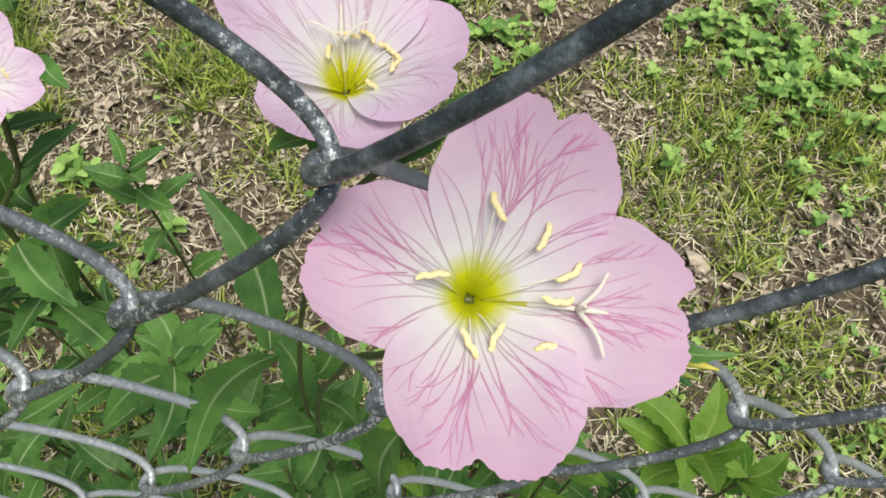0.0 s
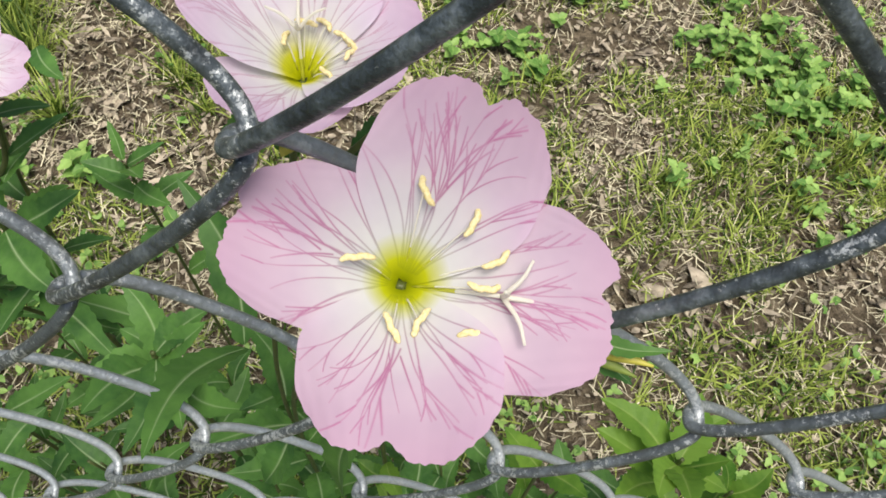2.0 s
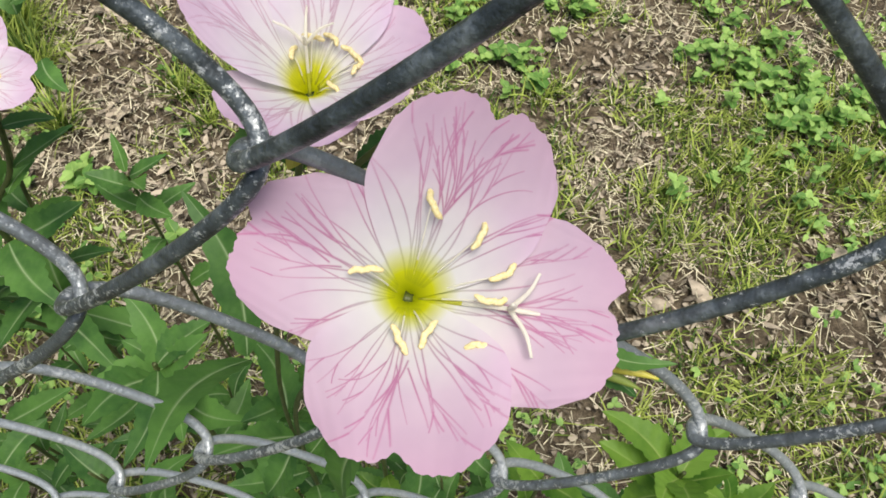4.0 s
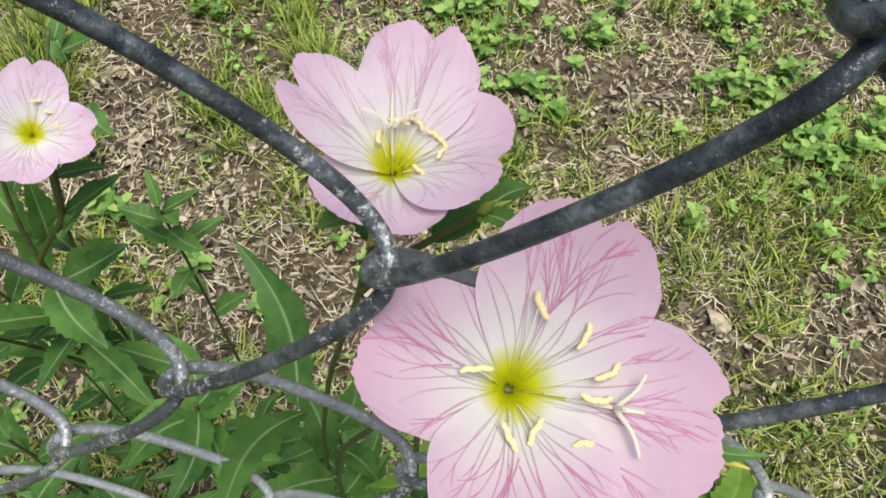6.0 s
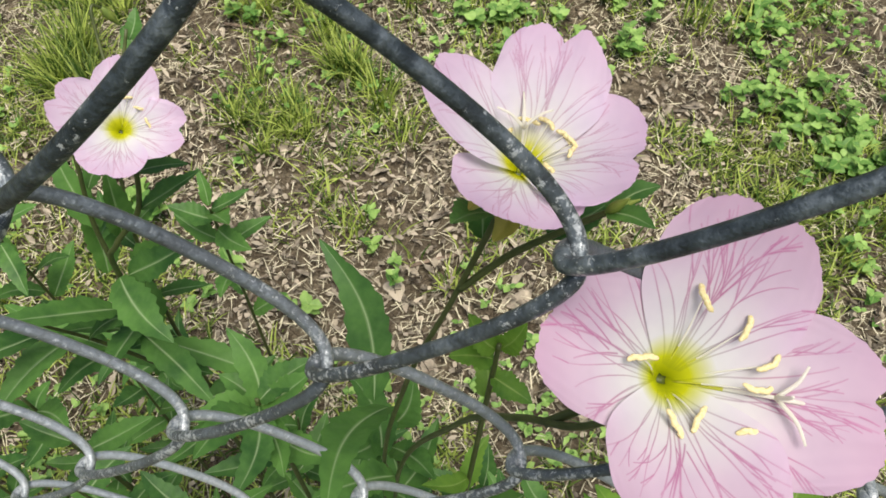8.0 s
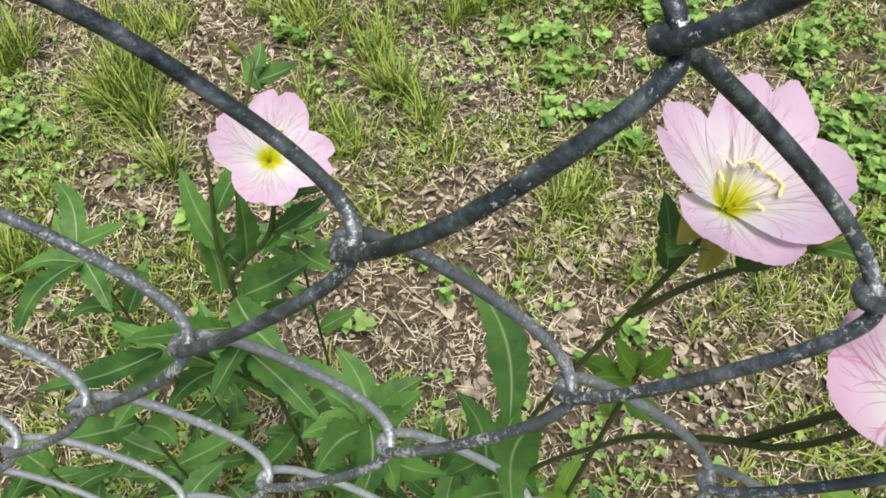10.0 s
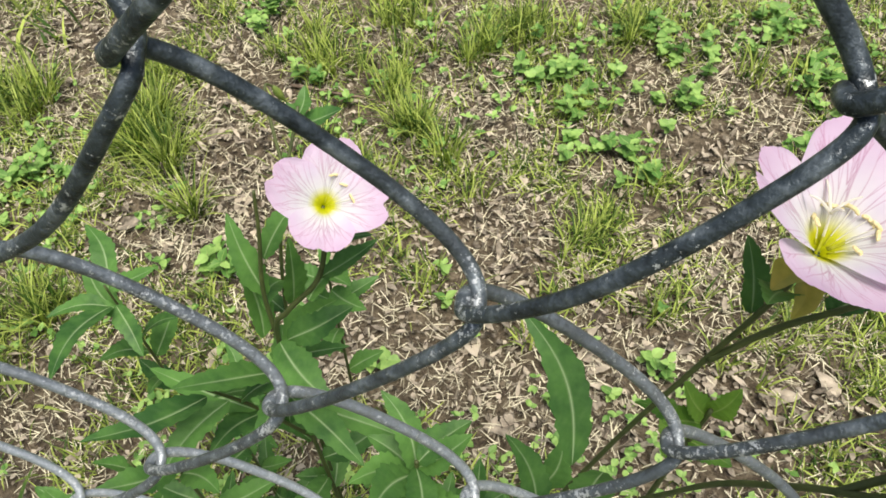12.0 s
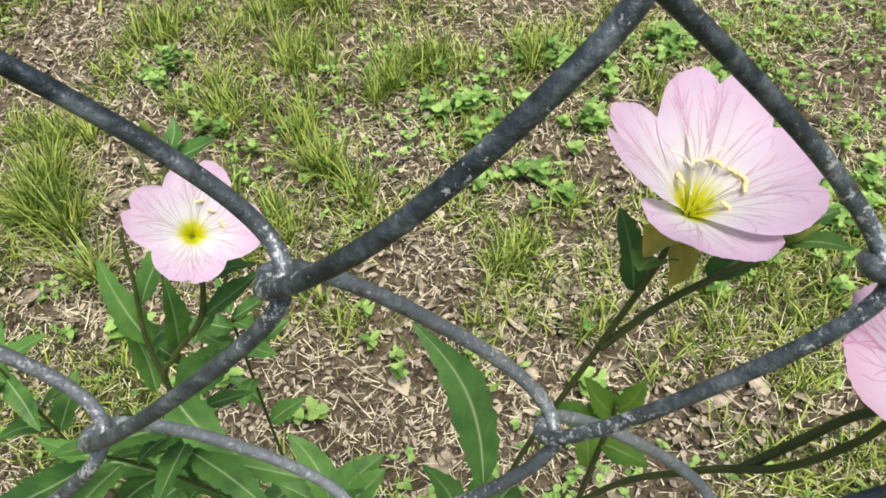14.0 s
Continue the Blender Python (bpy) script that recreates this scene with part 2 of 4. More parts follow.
def spline(pts, n):
    """A smooth curve through pts (Catmull-Rom), n samples."""
    p = np.asarray(pts, float)
    p = np.vstack([2 * p[0] - p[1], p, 2 * p[-1] - p[-2]])
    s = np.linspace(0, len(pts) - 1 - 1e-9, n)
    i = s.astype(int)
    f = (s - i)[:, None]
    a, b, c, d = p[i], p[i + 1], p[i + 2], p[i + 3]
    return 0.5 * (2 * b + (c - a) * f + (2 * a - 5 * b + 4 * c - d) * f ** 2 + (3 * b - a - 3 * c + d) * f ** 3)


# ---- ground ----
def ground_height(x, y):
    return 0.012 * (noise.noise(Vector((x * 3.1, y * 3.1, 0))) + 0.5 * noise.noise(Vector((x * 9, y * 9, 4)))) * max(0.0, 1 - (x * x + y * y) / 900)


def build_ground():
    c = [0.0]
    step = 0.03
    while c[-1] < 400:
        c.append(c[-1] + step)
        if c[-1] > 1.8:
            step *= 1.35
    ax = np.array([-q for q in c[:0:-1]] + c)
    n = len(ax)
    v = [(x, y, ground_height(x, y)) for x in ax for y in ax]
    ob = new("ground", mesh_of("ground", v, grid_faces(n, n), [SOIL]))
    return tagged(ob, "brown soil strewn with dry thatch and leaf litter", "ground", kind="structure")


build_ground()


# ---- chain link fence ----
CELL_X, CELL_Z, KNOT_Z = 0.0398, 0.0453, 0.7244
WIRE_R, HOOK = 0.00130, 0.0012
# how far the runs stand out before and behind the knots, and how square the hooks are
FRONT, BACK, ROUND_LEFT, ROUND_RIGHT, SAG = 0.0046, 0.0084, 2.35, 2.9, 0.0010


def wire_points(n_col, z_top, z_bottom):
    """One flattened spiral of wire: it falls to the left in front and to the right behind."""
    xl, xr = n_col * CELL_X - HOOK, (n_col + 1) * CELL_X + HOOK
    # outline of the spiral from above: two bowed runs that close in rounded hooks
    a, mid = (xr - xl) / 2, (xl + xr) / 2
    loop = []
    for k in range(84):
        q = 2 * math.pi * k / 84
        c, w = math.cos(q), math.sin(q)
        e = 2 / (ROUND_RIGHT if c > 0 else ROUND_LEFT)
        loop.append((mid + a * math.copysign(abs(c) ** e, c), (BACK if w < 0 else FRONT) * math.copysign(abs(w) ** e, -w)))
    n_left = 42
    loop = np.array(loop)
    step = np.abs(np.roll(loop, -1, 0) - loop)
    s = np.concatenate([[0], np.cumsum(step[:, 0] + 0.3 * step[:, 1])])
    total = s[-1]
    # the middle of the left bend lies on a knot row of this column
    s_left = s[n_left]
    z_left = KNOT_Z + (0 if n_col % 2 == 0 else CELL_Z)
    pts = []
    turns_up = math.ceil((z_top - z_left) / (2 * CELL_Z)) + 1
    turns_down = math.ceil((z_left - z_bottom) / (2 * CELL_Z)) + 1
    for turn in range(-turns_up, turns_down + 1):
        for k in range(len(loop)):
            z = z_left - 2 * CELL_Z * (turn + (s[k] - s_left) / total)
            if z_bottom <= z <= z_top:
                pts.append((loop[k][0], loop[k][1], z))
    p = np.array(pts)
    # the runs sag a little in front and arch behind
    p[:, 2] += SAG * np.sin(math.pi * np.clip((p[:, 0] - xl) / (xr - xl), 0, 1)) * np.sign(p[:, 1])
    # slight slack, so that no two meshes are quite alike
    g = np.array([noise.noise_vector(Vector((q[0] * 9, 3.0, q[2] * 9))) for q in p])
    p[:, 0] += 0.0007 * g[:, 0]
    p[:, 1] += 0.0010 * g[:, 1]
    p[:, 2] += 0.0007 * g[:, 2]
    # one front run bows out towards the walker's side
    bow = np.exp(-((p[:, 0] + 0.064) ** 2 + (p[:, 2] - 0.742) ** 2) / (2 * 0.016 ** 2))
    p[:, 1] -= 0.0030 * bow * (p[:, 1] < 0)
    # and one is bent down
    dent = np.exp(-((p[:, 0] + 0.139) ** 2 + (p[:, 2] - 0.747) ** 2) / (2 * 0.015 ** 2))
    p[:, 2] -= 0.0050 * dent * (p[:, 1] < 0)
    return p


def build_fence():
    fence = tagged(new("chain_link_fence"), "grey weathered galvanised chain link fence with open diamond mesh", "fence")
    for n in range(-24, 20):
        v, f = tube(wire_points(n, 1.16, 0.004), WIRE_R, 14)
        # zinc is rubbed white inside the hooks, where wire works on wire
        end = np.minimum(np.abs(v[:, 0] - n * CELL_X), np.abs(v[:, 0] - (n + 1) * CELL_X))
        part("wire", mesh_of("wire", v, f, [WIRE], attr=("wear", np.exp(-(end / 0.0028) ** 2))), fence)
    return fence


build_fence()


# ---- evening primrose flowers ----
def vein_lines(rng, width, length):
    """Branching veins of one petal, in its own plane (across, along)."""
    lines = []

    def grow(x, y, a, reach, w, depth, turn=0.0):
        pts = [(x, y)]
        steps = max(3, int(reach / 0.0009))
        bend = turn / steps
        sway = 0.0
        for k in range(steps):
            sway = 0.7 * sway + rng.uniform(-0.05, 0.05)
            a += bend + sway
            x += math.sin(a) * 0.0009
            y += math.cos(a) * 0.0009
            pts.append((x, y))
            if depth < 3 and k > 2 and rng.random() < (0.15, 0.07, 0.03)[depth] and y > 0.40 * length:
                side = math.copysign(1, x) * (1 if rng.random() < 0.65 else -1)
                grow(x, y, a + side * rng.uniform(0.16, 0.32), (steps - k) * 0.0009 * rng.uniform(0.55, 0.9), w * 0.85, depth + 1, side * 0.15)
        lines.append((np.array(pts), w))

    # a strong midvein with a few slanting side veins, and a fan of long veins beside it
    grow(0.0, 0.0020, rng.uniform(-0.03, 0.03), length * 0.91, 0.00020, 1)
    for side in (-1, 1):
        grow(0.0, length * rng.uniform(0.42, 0.52), side * 0.32, length * 0.36, 0.00013, 1, side * 0.2)
    for k in range(14):
        u = (k - 6.5) / 6.5 + rng.uniform(-0.04, 0.04)
        a = u * 0.86
        grow(math.sin(a) * 0.0020, 0.0020, a * 0.62, length * (0.90 - 0.14 * abs(u)) * rng.uniform(0.80, 1.0), 0.00013 * rng.uniform(0.75, 1.15), 0, a * 0.62)
    return lines


def petal_mesh(rng, R, W, cup, power, notch, lift, res, skew=0.0, round_=0.30, pale=0.0):
    """A broad two-lobed petal on a funnel: cup is the rim's height over the throat."""
    nu, nv = res, res
    u = np.linspace(-1, 1, nu)[:, None]
    v = np.linspace(0.028, 1, nv)[None, :]
    ph = [rng.uniform(0, 6) for _ in range(4)]
    edge = 0.012 * np.sin(6 * u + ph[0]) + 0.006 * np.sin(17 * u + ph[1]) + 0.0045 * np.sin(43 * u + ph[2]) + 0.003 * np.sin(71 * u + ph[3])
    end = R * (1 - round_ * np.abs(u) ** 3.2 - notch * np.exp(-np.abs((u - skew) / 0.17) ** 1.5) + edge * 0.9 - 0.15 * skew * u)
    half = W * np.sin(np.minimum(v / 0.70, 1) * math.pi / 2) ** 0.78 * (1 - 0.08 * v ** 4) * (1 + 0.012 * np.sin(11 * v + ph[1]))
    x = u * half
    y = v * end
    rho = np.hypot(x, y)
    wave = np.sin(4.2 * u + ph[0]) * 0.5 + np.sin(8.5 * u + ph[2]) * 0.3
    z = cup * (np.maximum(rho, 1e-5) / R) ** power + lift * v ** 0.7 + 0.0011 * wave * v ** 2
    z = z + 0.00005 * np.sin(26 * u * (0.4 + v) + ph[3]) * v * (1 - 0.5 * v)
    vein = np.zeros((nu, nv))
    X, Y = x, y
    for pts, w in vein_lines(rng, W, R):
        for q0, q1, k in zip(pts[:-1], pts[1:], range(len(pts))):
            lo, hi = np.minimum(q0, q1) - 0.0008, np.maximum(q0, q1) + 0.0008
            sel = np.nonzero((X > lo[0]) & (X < hi[0]) & (Y > lo[1]) & (Y < hi[1]))
            if not len(sel[0]):
                continue
            px, py = X[sel], Y[sel]
            d = q1 - q0
            s = np.clip(((px - q0[0]) * d[0] + (py - q0[1]) * d[1]) / (d @ d), 0, 1)
            dist = np.hypot(px - q0[0] - s * d[0], py - q0[1] - s * d[1])
            fade = 1 - 0.6 * (k / len(pts)) ** 2
            vein[sel] = np.maximum(vein[sel], np.exp(-(dist / (w * (1 - 0.35 * k / len(pts)))) ** 2) * 0.9 * fade)
    vein *= 0.42 + 0.58 * np.clip((rho / R - 0.16) / 0.3, 0, 1)
    col = np.stack([np.clip(rho / R, 0, 1), vein, np.full_like(vein, pale), np.ones_like(vein)], -1).reshape(-1, 4)
    verts = np.stack([x, y, z], -1).reshape(-1, 3)
    return mesh_of("petal", verts, grid_faces(nu, nv), [PETAL], attr=("petal", col))


def stamen_mesh(rng, base_r, tip, droop, lay=None):
    """A filament from the throat to its tip, with a long powdery anther across it."""
    tip = np.asarray(tip, float)
    d = tip / np.linalg.norm(tip)
    base = np.array([tip[0], tip[1], 0]) / (np.hypot(tip[0], tip[1]) + 1e-9) * base_r
    base[2] = 0.003
    mid = (base + tip) / 2 + np.array([0, 0, droop])
    fv, ff = tube(spline([base, mid, tip], 10), np.linspace(0.00017, 0.00011, 10), 7)
    reach = 0.5 * np.linalg.norm(tip)
    low = [np.linalg.norm(np.mean([fv[i] for i in q], axis=0)) < reach for q in ff]
    a = rng.uniform(0, 6.28)
    side = np.cross(d, [math.cos(a), math.sin(a), 0.5])
    if lay is not None:
        side = np.array([math.cos(radians(lay)), math.sin(radians(lay)), 0.0])
    side /= np.linalg.norm(side)
    L = 0.0023 * rng.uniform(0.85, 1.1)
    k = np.linspace(-1, 1, 31)
    across = np.cross(side, d)
    curl, ph = rng.uniform(-0.0009, 0.0009), rng.uniform(0, 6.28)
    arc = tip + side * L * k[:, None] + d * (0.0004 - 0.0005 * k ** 2)[:, None] + across * (curl * k ** 2 + 0.00012 * np.sin(7 * k + ph))[:, None]
    rad = 0.00050 * np.sqrt(np.clip(1 - (np.abs(k) ** 6), 0.05, 1)) * (1 + 0.09 * np.sin(k * 17 + a) + 0.06 * np.sin(k * 41 + ph))
    av, af = tube(arc, rad, 8)
    verts, faces = join((fv, ff), (av, af))
    return mesh_of("stamen", verts, faces, [FILAMENT, ANTHER, FILAMENT_BASE], face_mats=[2 if q else 0 for q in low] + [1] * len(af))


def stigma_mesh(tip, spread, rng):
    """A pale style that ends in a cross of four lobes."""
    tip = np.asarray(tip, float)
    d = tip / np.linalg.norm(tip)
    sv, sf = tube(spline([(tip[0] * 0.07, tip[1] * 0.07, 0.0008), tip * 0.16 + np.array([0, 0, 0.001]), tip * 0.55 + np.array([0, 0, 0.001]), tip], 10), 0.00032, 7)
    pieces = [(sv, sf)]
    a = np.cross(d, [0, 0.3, 1])
    a /= np.linalg.norm(a)
    b = np.cross(d, a)
    for k in range(4):
        ang = k * math.pi / 2 + 0.5
        o = a * math.cos(ang) + b * math.sin(ang)
        L = spread * rng.uniform(0.8, 1.15)
        pieces.append(tube(spline([tip - d * 0.0005, tip + o * L * 0.5 + d * L * 0.45, tip + o * L + d * L * 0.7], 8), np.linspace(0.00040, 0.00022, 8), 7))
    v, f = join(*pieces)
    low = [np.linalg.norm(np.mean([v[i] for i in q], axis=0)) < 0.55 * np.linalg.norm(tip) for q in f]
    return mesh_of("stigma", v, f, [FILAMENT, FILAMENT_BASE], face_mats=[1 if q else 0 for q in low])


def frame_of(centre, axis):
    """A pose whose z is the flower's axis and whose y leans away from the fence."""
    z = Vector(axis).normalized()
    x = Vector((0, 1, 0)).cross(z).normalized()
    y = z.cross(x)
    m = Matrix((x, y, z)).transposed().to_4x4()
    m.translation = centre
    return m


def flower(plant, centre, axis, petals, cup, power, stamens, stigma, res, seed, pale=0.0, arch=0.001):
    rng = random.Random(seed)
    m = frame_of(centre, axis)
    rim = cup * 0.045 ** power
    tube_v, tube_f = tube([(0, 0, -0.006), (0, 0, rim - 0.0014), (0, 0, rim - 0.0008), (0, 0, rim - 0.0009), (0, 0, rim - 0.0030), (0, 0, rim - 0.0050)],
                          [0.0008, 0.0011, 0.0012, 0.0009, 0.0006, 0.0002], 16)
    ob = part("flower", mesh_of("flower", tube_v, tube_f, [THROAT]), plant, "four-petalled pink flower with white and yellow throat", m)
    for k, (az, R, W, notch, skew, extra) in enumerate(petals):
        me = petal_mesh(rng, R, W, cup + extra, power, notch, (k % 2) * 0.0004 - 0.0002, res, skew=skew, pale=pale)
        part("petal", me, ob, at=pose(0, 0, 0, 0, 0, az - 90))
    for az, r, h, *lay in stamens:
        a = radians(az)
        part("stamen", stamen_mesh(rng, 0.0016, (r * math.cos(a), r * math.sin(a), h), arch, *lay), ob)
    if stigma:
        az, r, h = stigma
        a = radians(az)
        part("stigma", stigma_mesh((r * math.cos(a), r * math.sin(a), h), 0.0054, rng), ob)
    return ob


# ---- evening primrose plants ----
def leaf_mesh(base, tip, width, seed, teeth=0.24, fold=0.28, droop=0.10, nu=13, nv=30, hint=(0, 0, 1)):
    """A lance-shaped leaf with a wavy toothed edge, folded along a pale midrib."""
    rng = random.Random(seed)
    b, t = np.asarray(base, float), np.asarray(tip, float)
    d = t - b
    L = np.linalg.norm(d)
    d /= L
    up = np.asarray(hint, float) + np.array([rng.uniform(-0.25, 0.25), rng.uniform(-0.25, 0.25), 0])
    side = np.cross(d, up)
    side /= np.linalg.norm(side)
    up = np.cross(side, d)
    s = np.linspace(0, 1, nv)[None, :]
    u = np.linspace(-1, 1, nu)
    u = (np.sign(u) * np.abs(u) ** 1.9)[:, None]
    prof = np.sin(math.pi * np.clip(s, 0, 1) ** 0.80) ** 0.75 * (1 - 0.22 * s) * 1.12 + 0.06 * (1 - s)
    p1, p2 = rng.uniform(0, 6), rng.uniform(0, 6)
    saw = ((s * 8.5 + p1 + 0.3 * np.sign(u)) % 1.0)
    prof = prof * (1 + teeth * (saw - 0.5) * (np.abs(u) > 0.6) + 0.09 * np.sin(11 * s + p2 + 2 * np.sign(u)))
    x = u * prof * width / 2
    z = np.abs(x) * fold + droop * L * (s - 4 * (s - 0.45) ** 2 * 0.55) - 0.02 * L
    z = z + width * 0.035 * np.sin(9 * s + p1 + 2.2 * np.sign(u)) * np.abs(u) ** 1.5 * prof
    bend = rng.uniform(-0.12, 0.12) * L * np.sin(math.pi * s)
    quilt = np.cos(2 * math.pi * (s * 7.0 - 0.9 * np.abs(u)))
    z = z + 0.018 * width * quilt * np.sin(math.pi * np.clip(np.abs(u), 0, 1)) * (1 - 0.6 * s)
    P = b + d * (s * L)[..., None] + side * (x + bend)[..., None] + up * z[..., None]
    side_vein = 0.35 * np.clip(1 - np.abs(((s * 7.0 - 0.9 * np.abs(u)) % 1.0) - 0.5) * 9, 0, 1) * (np.abs(u) < 0.85)
    rib = np.maximum(np.exp(-(np.abs(u) / 0.036) ** 2) * (0.95 - 0.65 * s), 0.16 * side_vein * (1 - s))
    return mesh_of("leaf", P.reshape(-1, 3), grid_faces(nu, nv), [LEAF], attr=("rib", rib.ravel()))


def mm(p):
    return tuple(q * 0.001 for q in p)


def stem_part(plant, pts, r0, r1):
    c = spline([mm(p) for p in pts], 14 * len(pts))
    v, f = tube(c, np.linspace(r0, r1, len(c)), 8)
    return part("stem", mesh_of("stem", v, f, [STEM]), plant)


def bud_mesh(base, tip, r):
    """A slim closed bud, swollen in the middle, with a pointed end."""
    k = np.linspace(0, 1, 14)
    p = np.asarray(base) + (np.asarray(tip) - np.asarray(base)) * k[:, None]
    rad = r * (0.28 + np.sin(math.pi * k ** 0.9) ** 1.2 * 0.8) * (1 - 0.55 * k)
    v, f = tube(p, rad, 9)
    return mesh_of("bud", v, f, [BUD])


def sepal_mesh(base, tip, width, seed):
    me = leaf_mesh(base, tip, width, seed, teeth=0.0, fold=0.6, droop=0.15, nu=7, nv=12)
    me.name = "sepal"
    me.materials[0] = CALYX
    return me


def plant(label, stems, leaves=(), seed=1, along=(), group="evening primroses", mat=None):
    """stems: (points in mm, base radius, tip radius). leaves: (base, tip, width) in mm.
    along: (stem number, from, to, how many, length, width), leaves spiralling up a stem."""
    rng = random.Random(seed)
    root = stems[0][0][0]
    ob = tagged(new("evening_primrose"), label, "flower plant", group)
    curves = []
    for pts, r0, r1 in stems:
        stem_part(ob, pts, r0, r1)
        curves.append(spline(pts, 200))
    for k, (b, t, w) in enumerate(leaves):
        me = leaf_mesh(mm(b), mm(t), w * 0.001, seed * 31 + k)
        me.materials[0] = mat or LEAF
        part("leaf", me, ob)
    for i, lo, hi, count, length, width in along:
        turn = rng.uniform(0, 6.28)
        for k in range(count):
            f = lo + (hi - lo) * (k + rng.uniform(0, 0.6)) / count
            p = curves[i][int(f * 199)]
            turn += 2.4 + rng.uniform(-0.3, 0.3)
            el = rng.uniform(0.1, 0.75)
            L = length * rng.uniform(0.75, 1.2)
            t = p + L * np.array([math.cos(turn) * math.cos(el), math.sin(turn) * math.cos(el), math.sin(el)])
            if t[1] < 14:
                t[1] = 14 + 0.3 * (14 - t[1])
            me = leaf_mesh(mm(p), mm(t), width * 0.001 * rng.uniform(0.8, 1.2), seed * 77 + k)
            me.materials[0] = mat or LEAF
            part("leaf", me, ob)
    return ob


plant_near = plant("wide open pink evening primrose pushed through the wire fence",
                   [([(-58, 66, -4), (-55, 62, 190), (-40, 45, 462), (-15, 27, 582), (0, 13, 630), (11, 4, 652), (17, 0, 672), (18.4, -1.7, 688)], 0.0011, 0.0008),
                    ([(6, 8, 642), (14, 8, 655), (22, 6, 672), (34, 0, 680), (46, -5, 685)], 0.0012, 0.0008)],
                   [((-37, 37, 574), (-44, -13, 614), 12), ((2, -1, 610), (0, -9, 570), 14), ((-22, 12, 562), (-30, 0, 545), 12), ((46, -4, 687), (60, -8, 690), 2.8), ((47, -4, 680), (57, -8, 675), 3.6)],
                   11, [(0, 0.10, 0.30, 8, 46, 15)])
part("bud", bud_mesh(mm((46, -5, 685)), mm((58, -9, 686)), 0.0017), plant_near, "yellow-green closed bud").data.materials[0] = CALYX
part("bud", bud_mesh(mm((46, -5, 683)), mm((56.5, -9, 681)), 0.0015), plant_near)
flower(plant_near, (0.0184, -0.0018, 0.6924), (0.136, -0.293, 0.946),
       [(72, 0.0268, 0.0133, 0.11, 0.0, 0.002), (-87, 0.0246, 0.0138, 0.08, 0.10, 0.002), (172, 0.0242, 0.0116, 0.05, 0.15, 0.0), (-5, 0.0282, 0.0140, 0.09, -0.16, 0.0)],
       0.0190, 0.62,
       [(86, 0.0112, 0.0150, -62), (44, 0.0114, 0.0140, 70), (170, 0.0070, 0.0125, 12), (14, 0.0126, 0.0138, 40), (-5, 0.0108, 0.0134, 2), (-35, 0.0120, 0.0134, 3), (-97, 0.0076, 0.0120, -56), (-68, 0.0066, 0.0115, 66)],
       (-7, 0.0138, 0.0142), 230, 3)

plant_mid = plant("cupped pink evening primrose on a leaning stem behind the fence",
                  [([(-62, 75, -4), (-60, 70, 180), (-50, 57, 430), (-35, 49, 552), (-19, 48, 622), (-11, 46, 660), (-7, 47, 677)], 0.0011, 0.0008),
                   ([(-17, 47, 630), (-6, 46, 650), (4, 42, 668), (13, 38, 684)], 0.0011, 0.0007)],
                  [((-45, 43, 550), (-69, 88, 583), 14), ((-10, 44, 672), (-19, 32, 682), 9), ((2, 44, 664), (16, 52, 668), 10), ((12, 38, 682), (22, 42, 688), 6), ((12, 38, 684), (20, 30, 690), 5),
                   ((-12, 47, 655), (-16, 62, 668), 8)],
                  13, [(0, 0.10, 0.36, 8, 46, 15)])
part("bud", bud_mesh(mm((12, 38, 683)), mm((15, 36, 691)), 0.0014), plant_mid)
part("bud", bud_mesh(mm((12, 39, 682)), mm((18, 39, 687)), 0.0012), plant_mid)
part("sepal", sepal_mesh(mm((-7, 46, 678)), mm((-16, 39, 677)), 0.0075, 5), plant_mid, "folded back yellow-green sepal")
part("sepal", sepal_mesh(mm((-7, 45, 677)), mm((-10, 36, 671)), 0.006, 6), plant_mid, "folded back yellow-green sepal")
flower(plant_mid, (-0.0062, 0.0475, 0.6800), (0.13, -0.05, 0.99),
       [(167, 0.0232, 0.0100, 0.12, 0.0, 0.003), (79, 0.0228, 0.0121, 0.11, 0.0, 0.003), (-99, 0.0218, 0.0138, 0.04, 0.0, -0.003), (-12, 0.0213, 0.0146, 0.10, 0.05, 0.0)],
       0.0190, 0.75,
       [(95, 0.006, 0.0108), (60, 0.0070, 0.0112), (30, 0.0080, 0.0108), (5, 0.0085, 0.0106), (15, 0.0092, 0.0106), (140, 0.005, 0.009), (-30, 0.006, 0.008)],
       (110, 0.0045, 0.0116), 150, 5, 0.85)

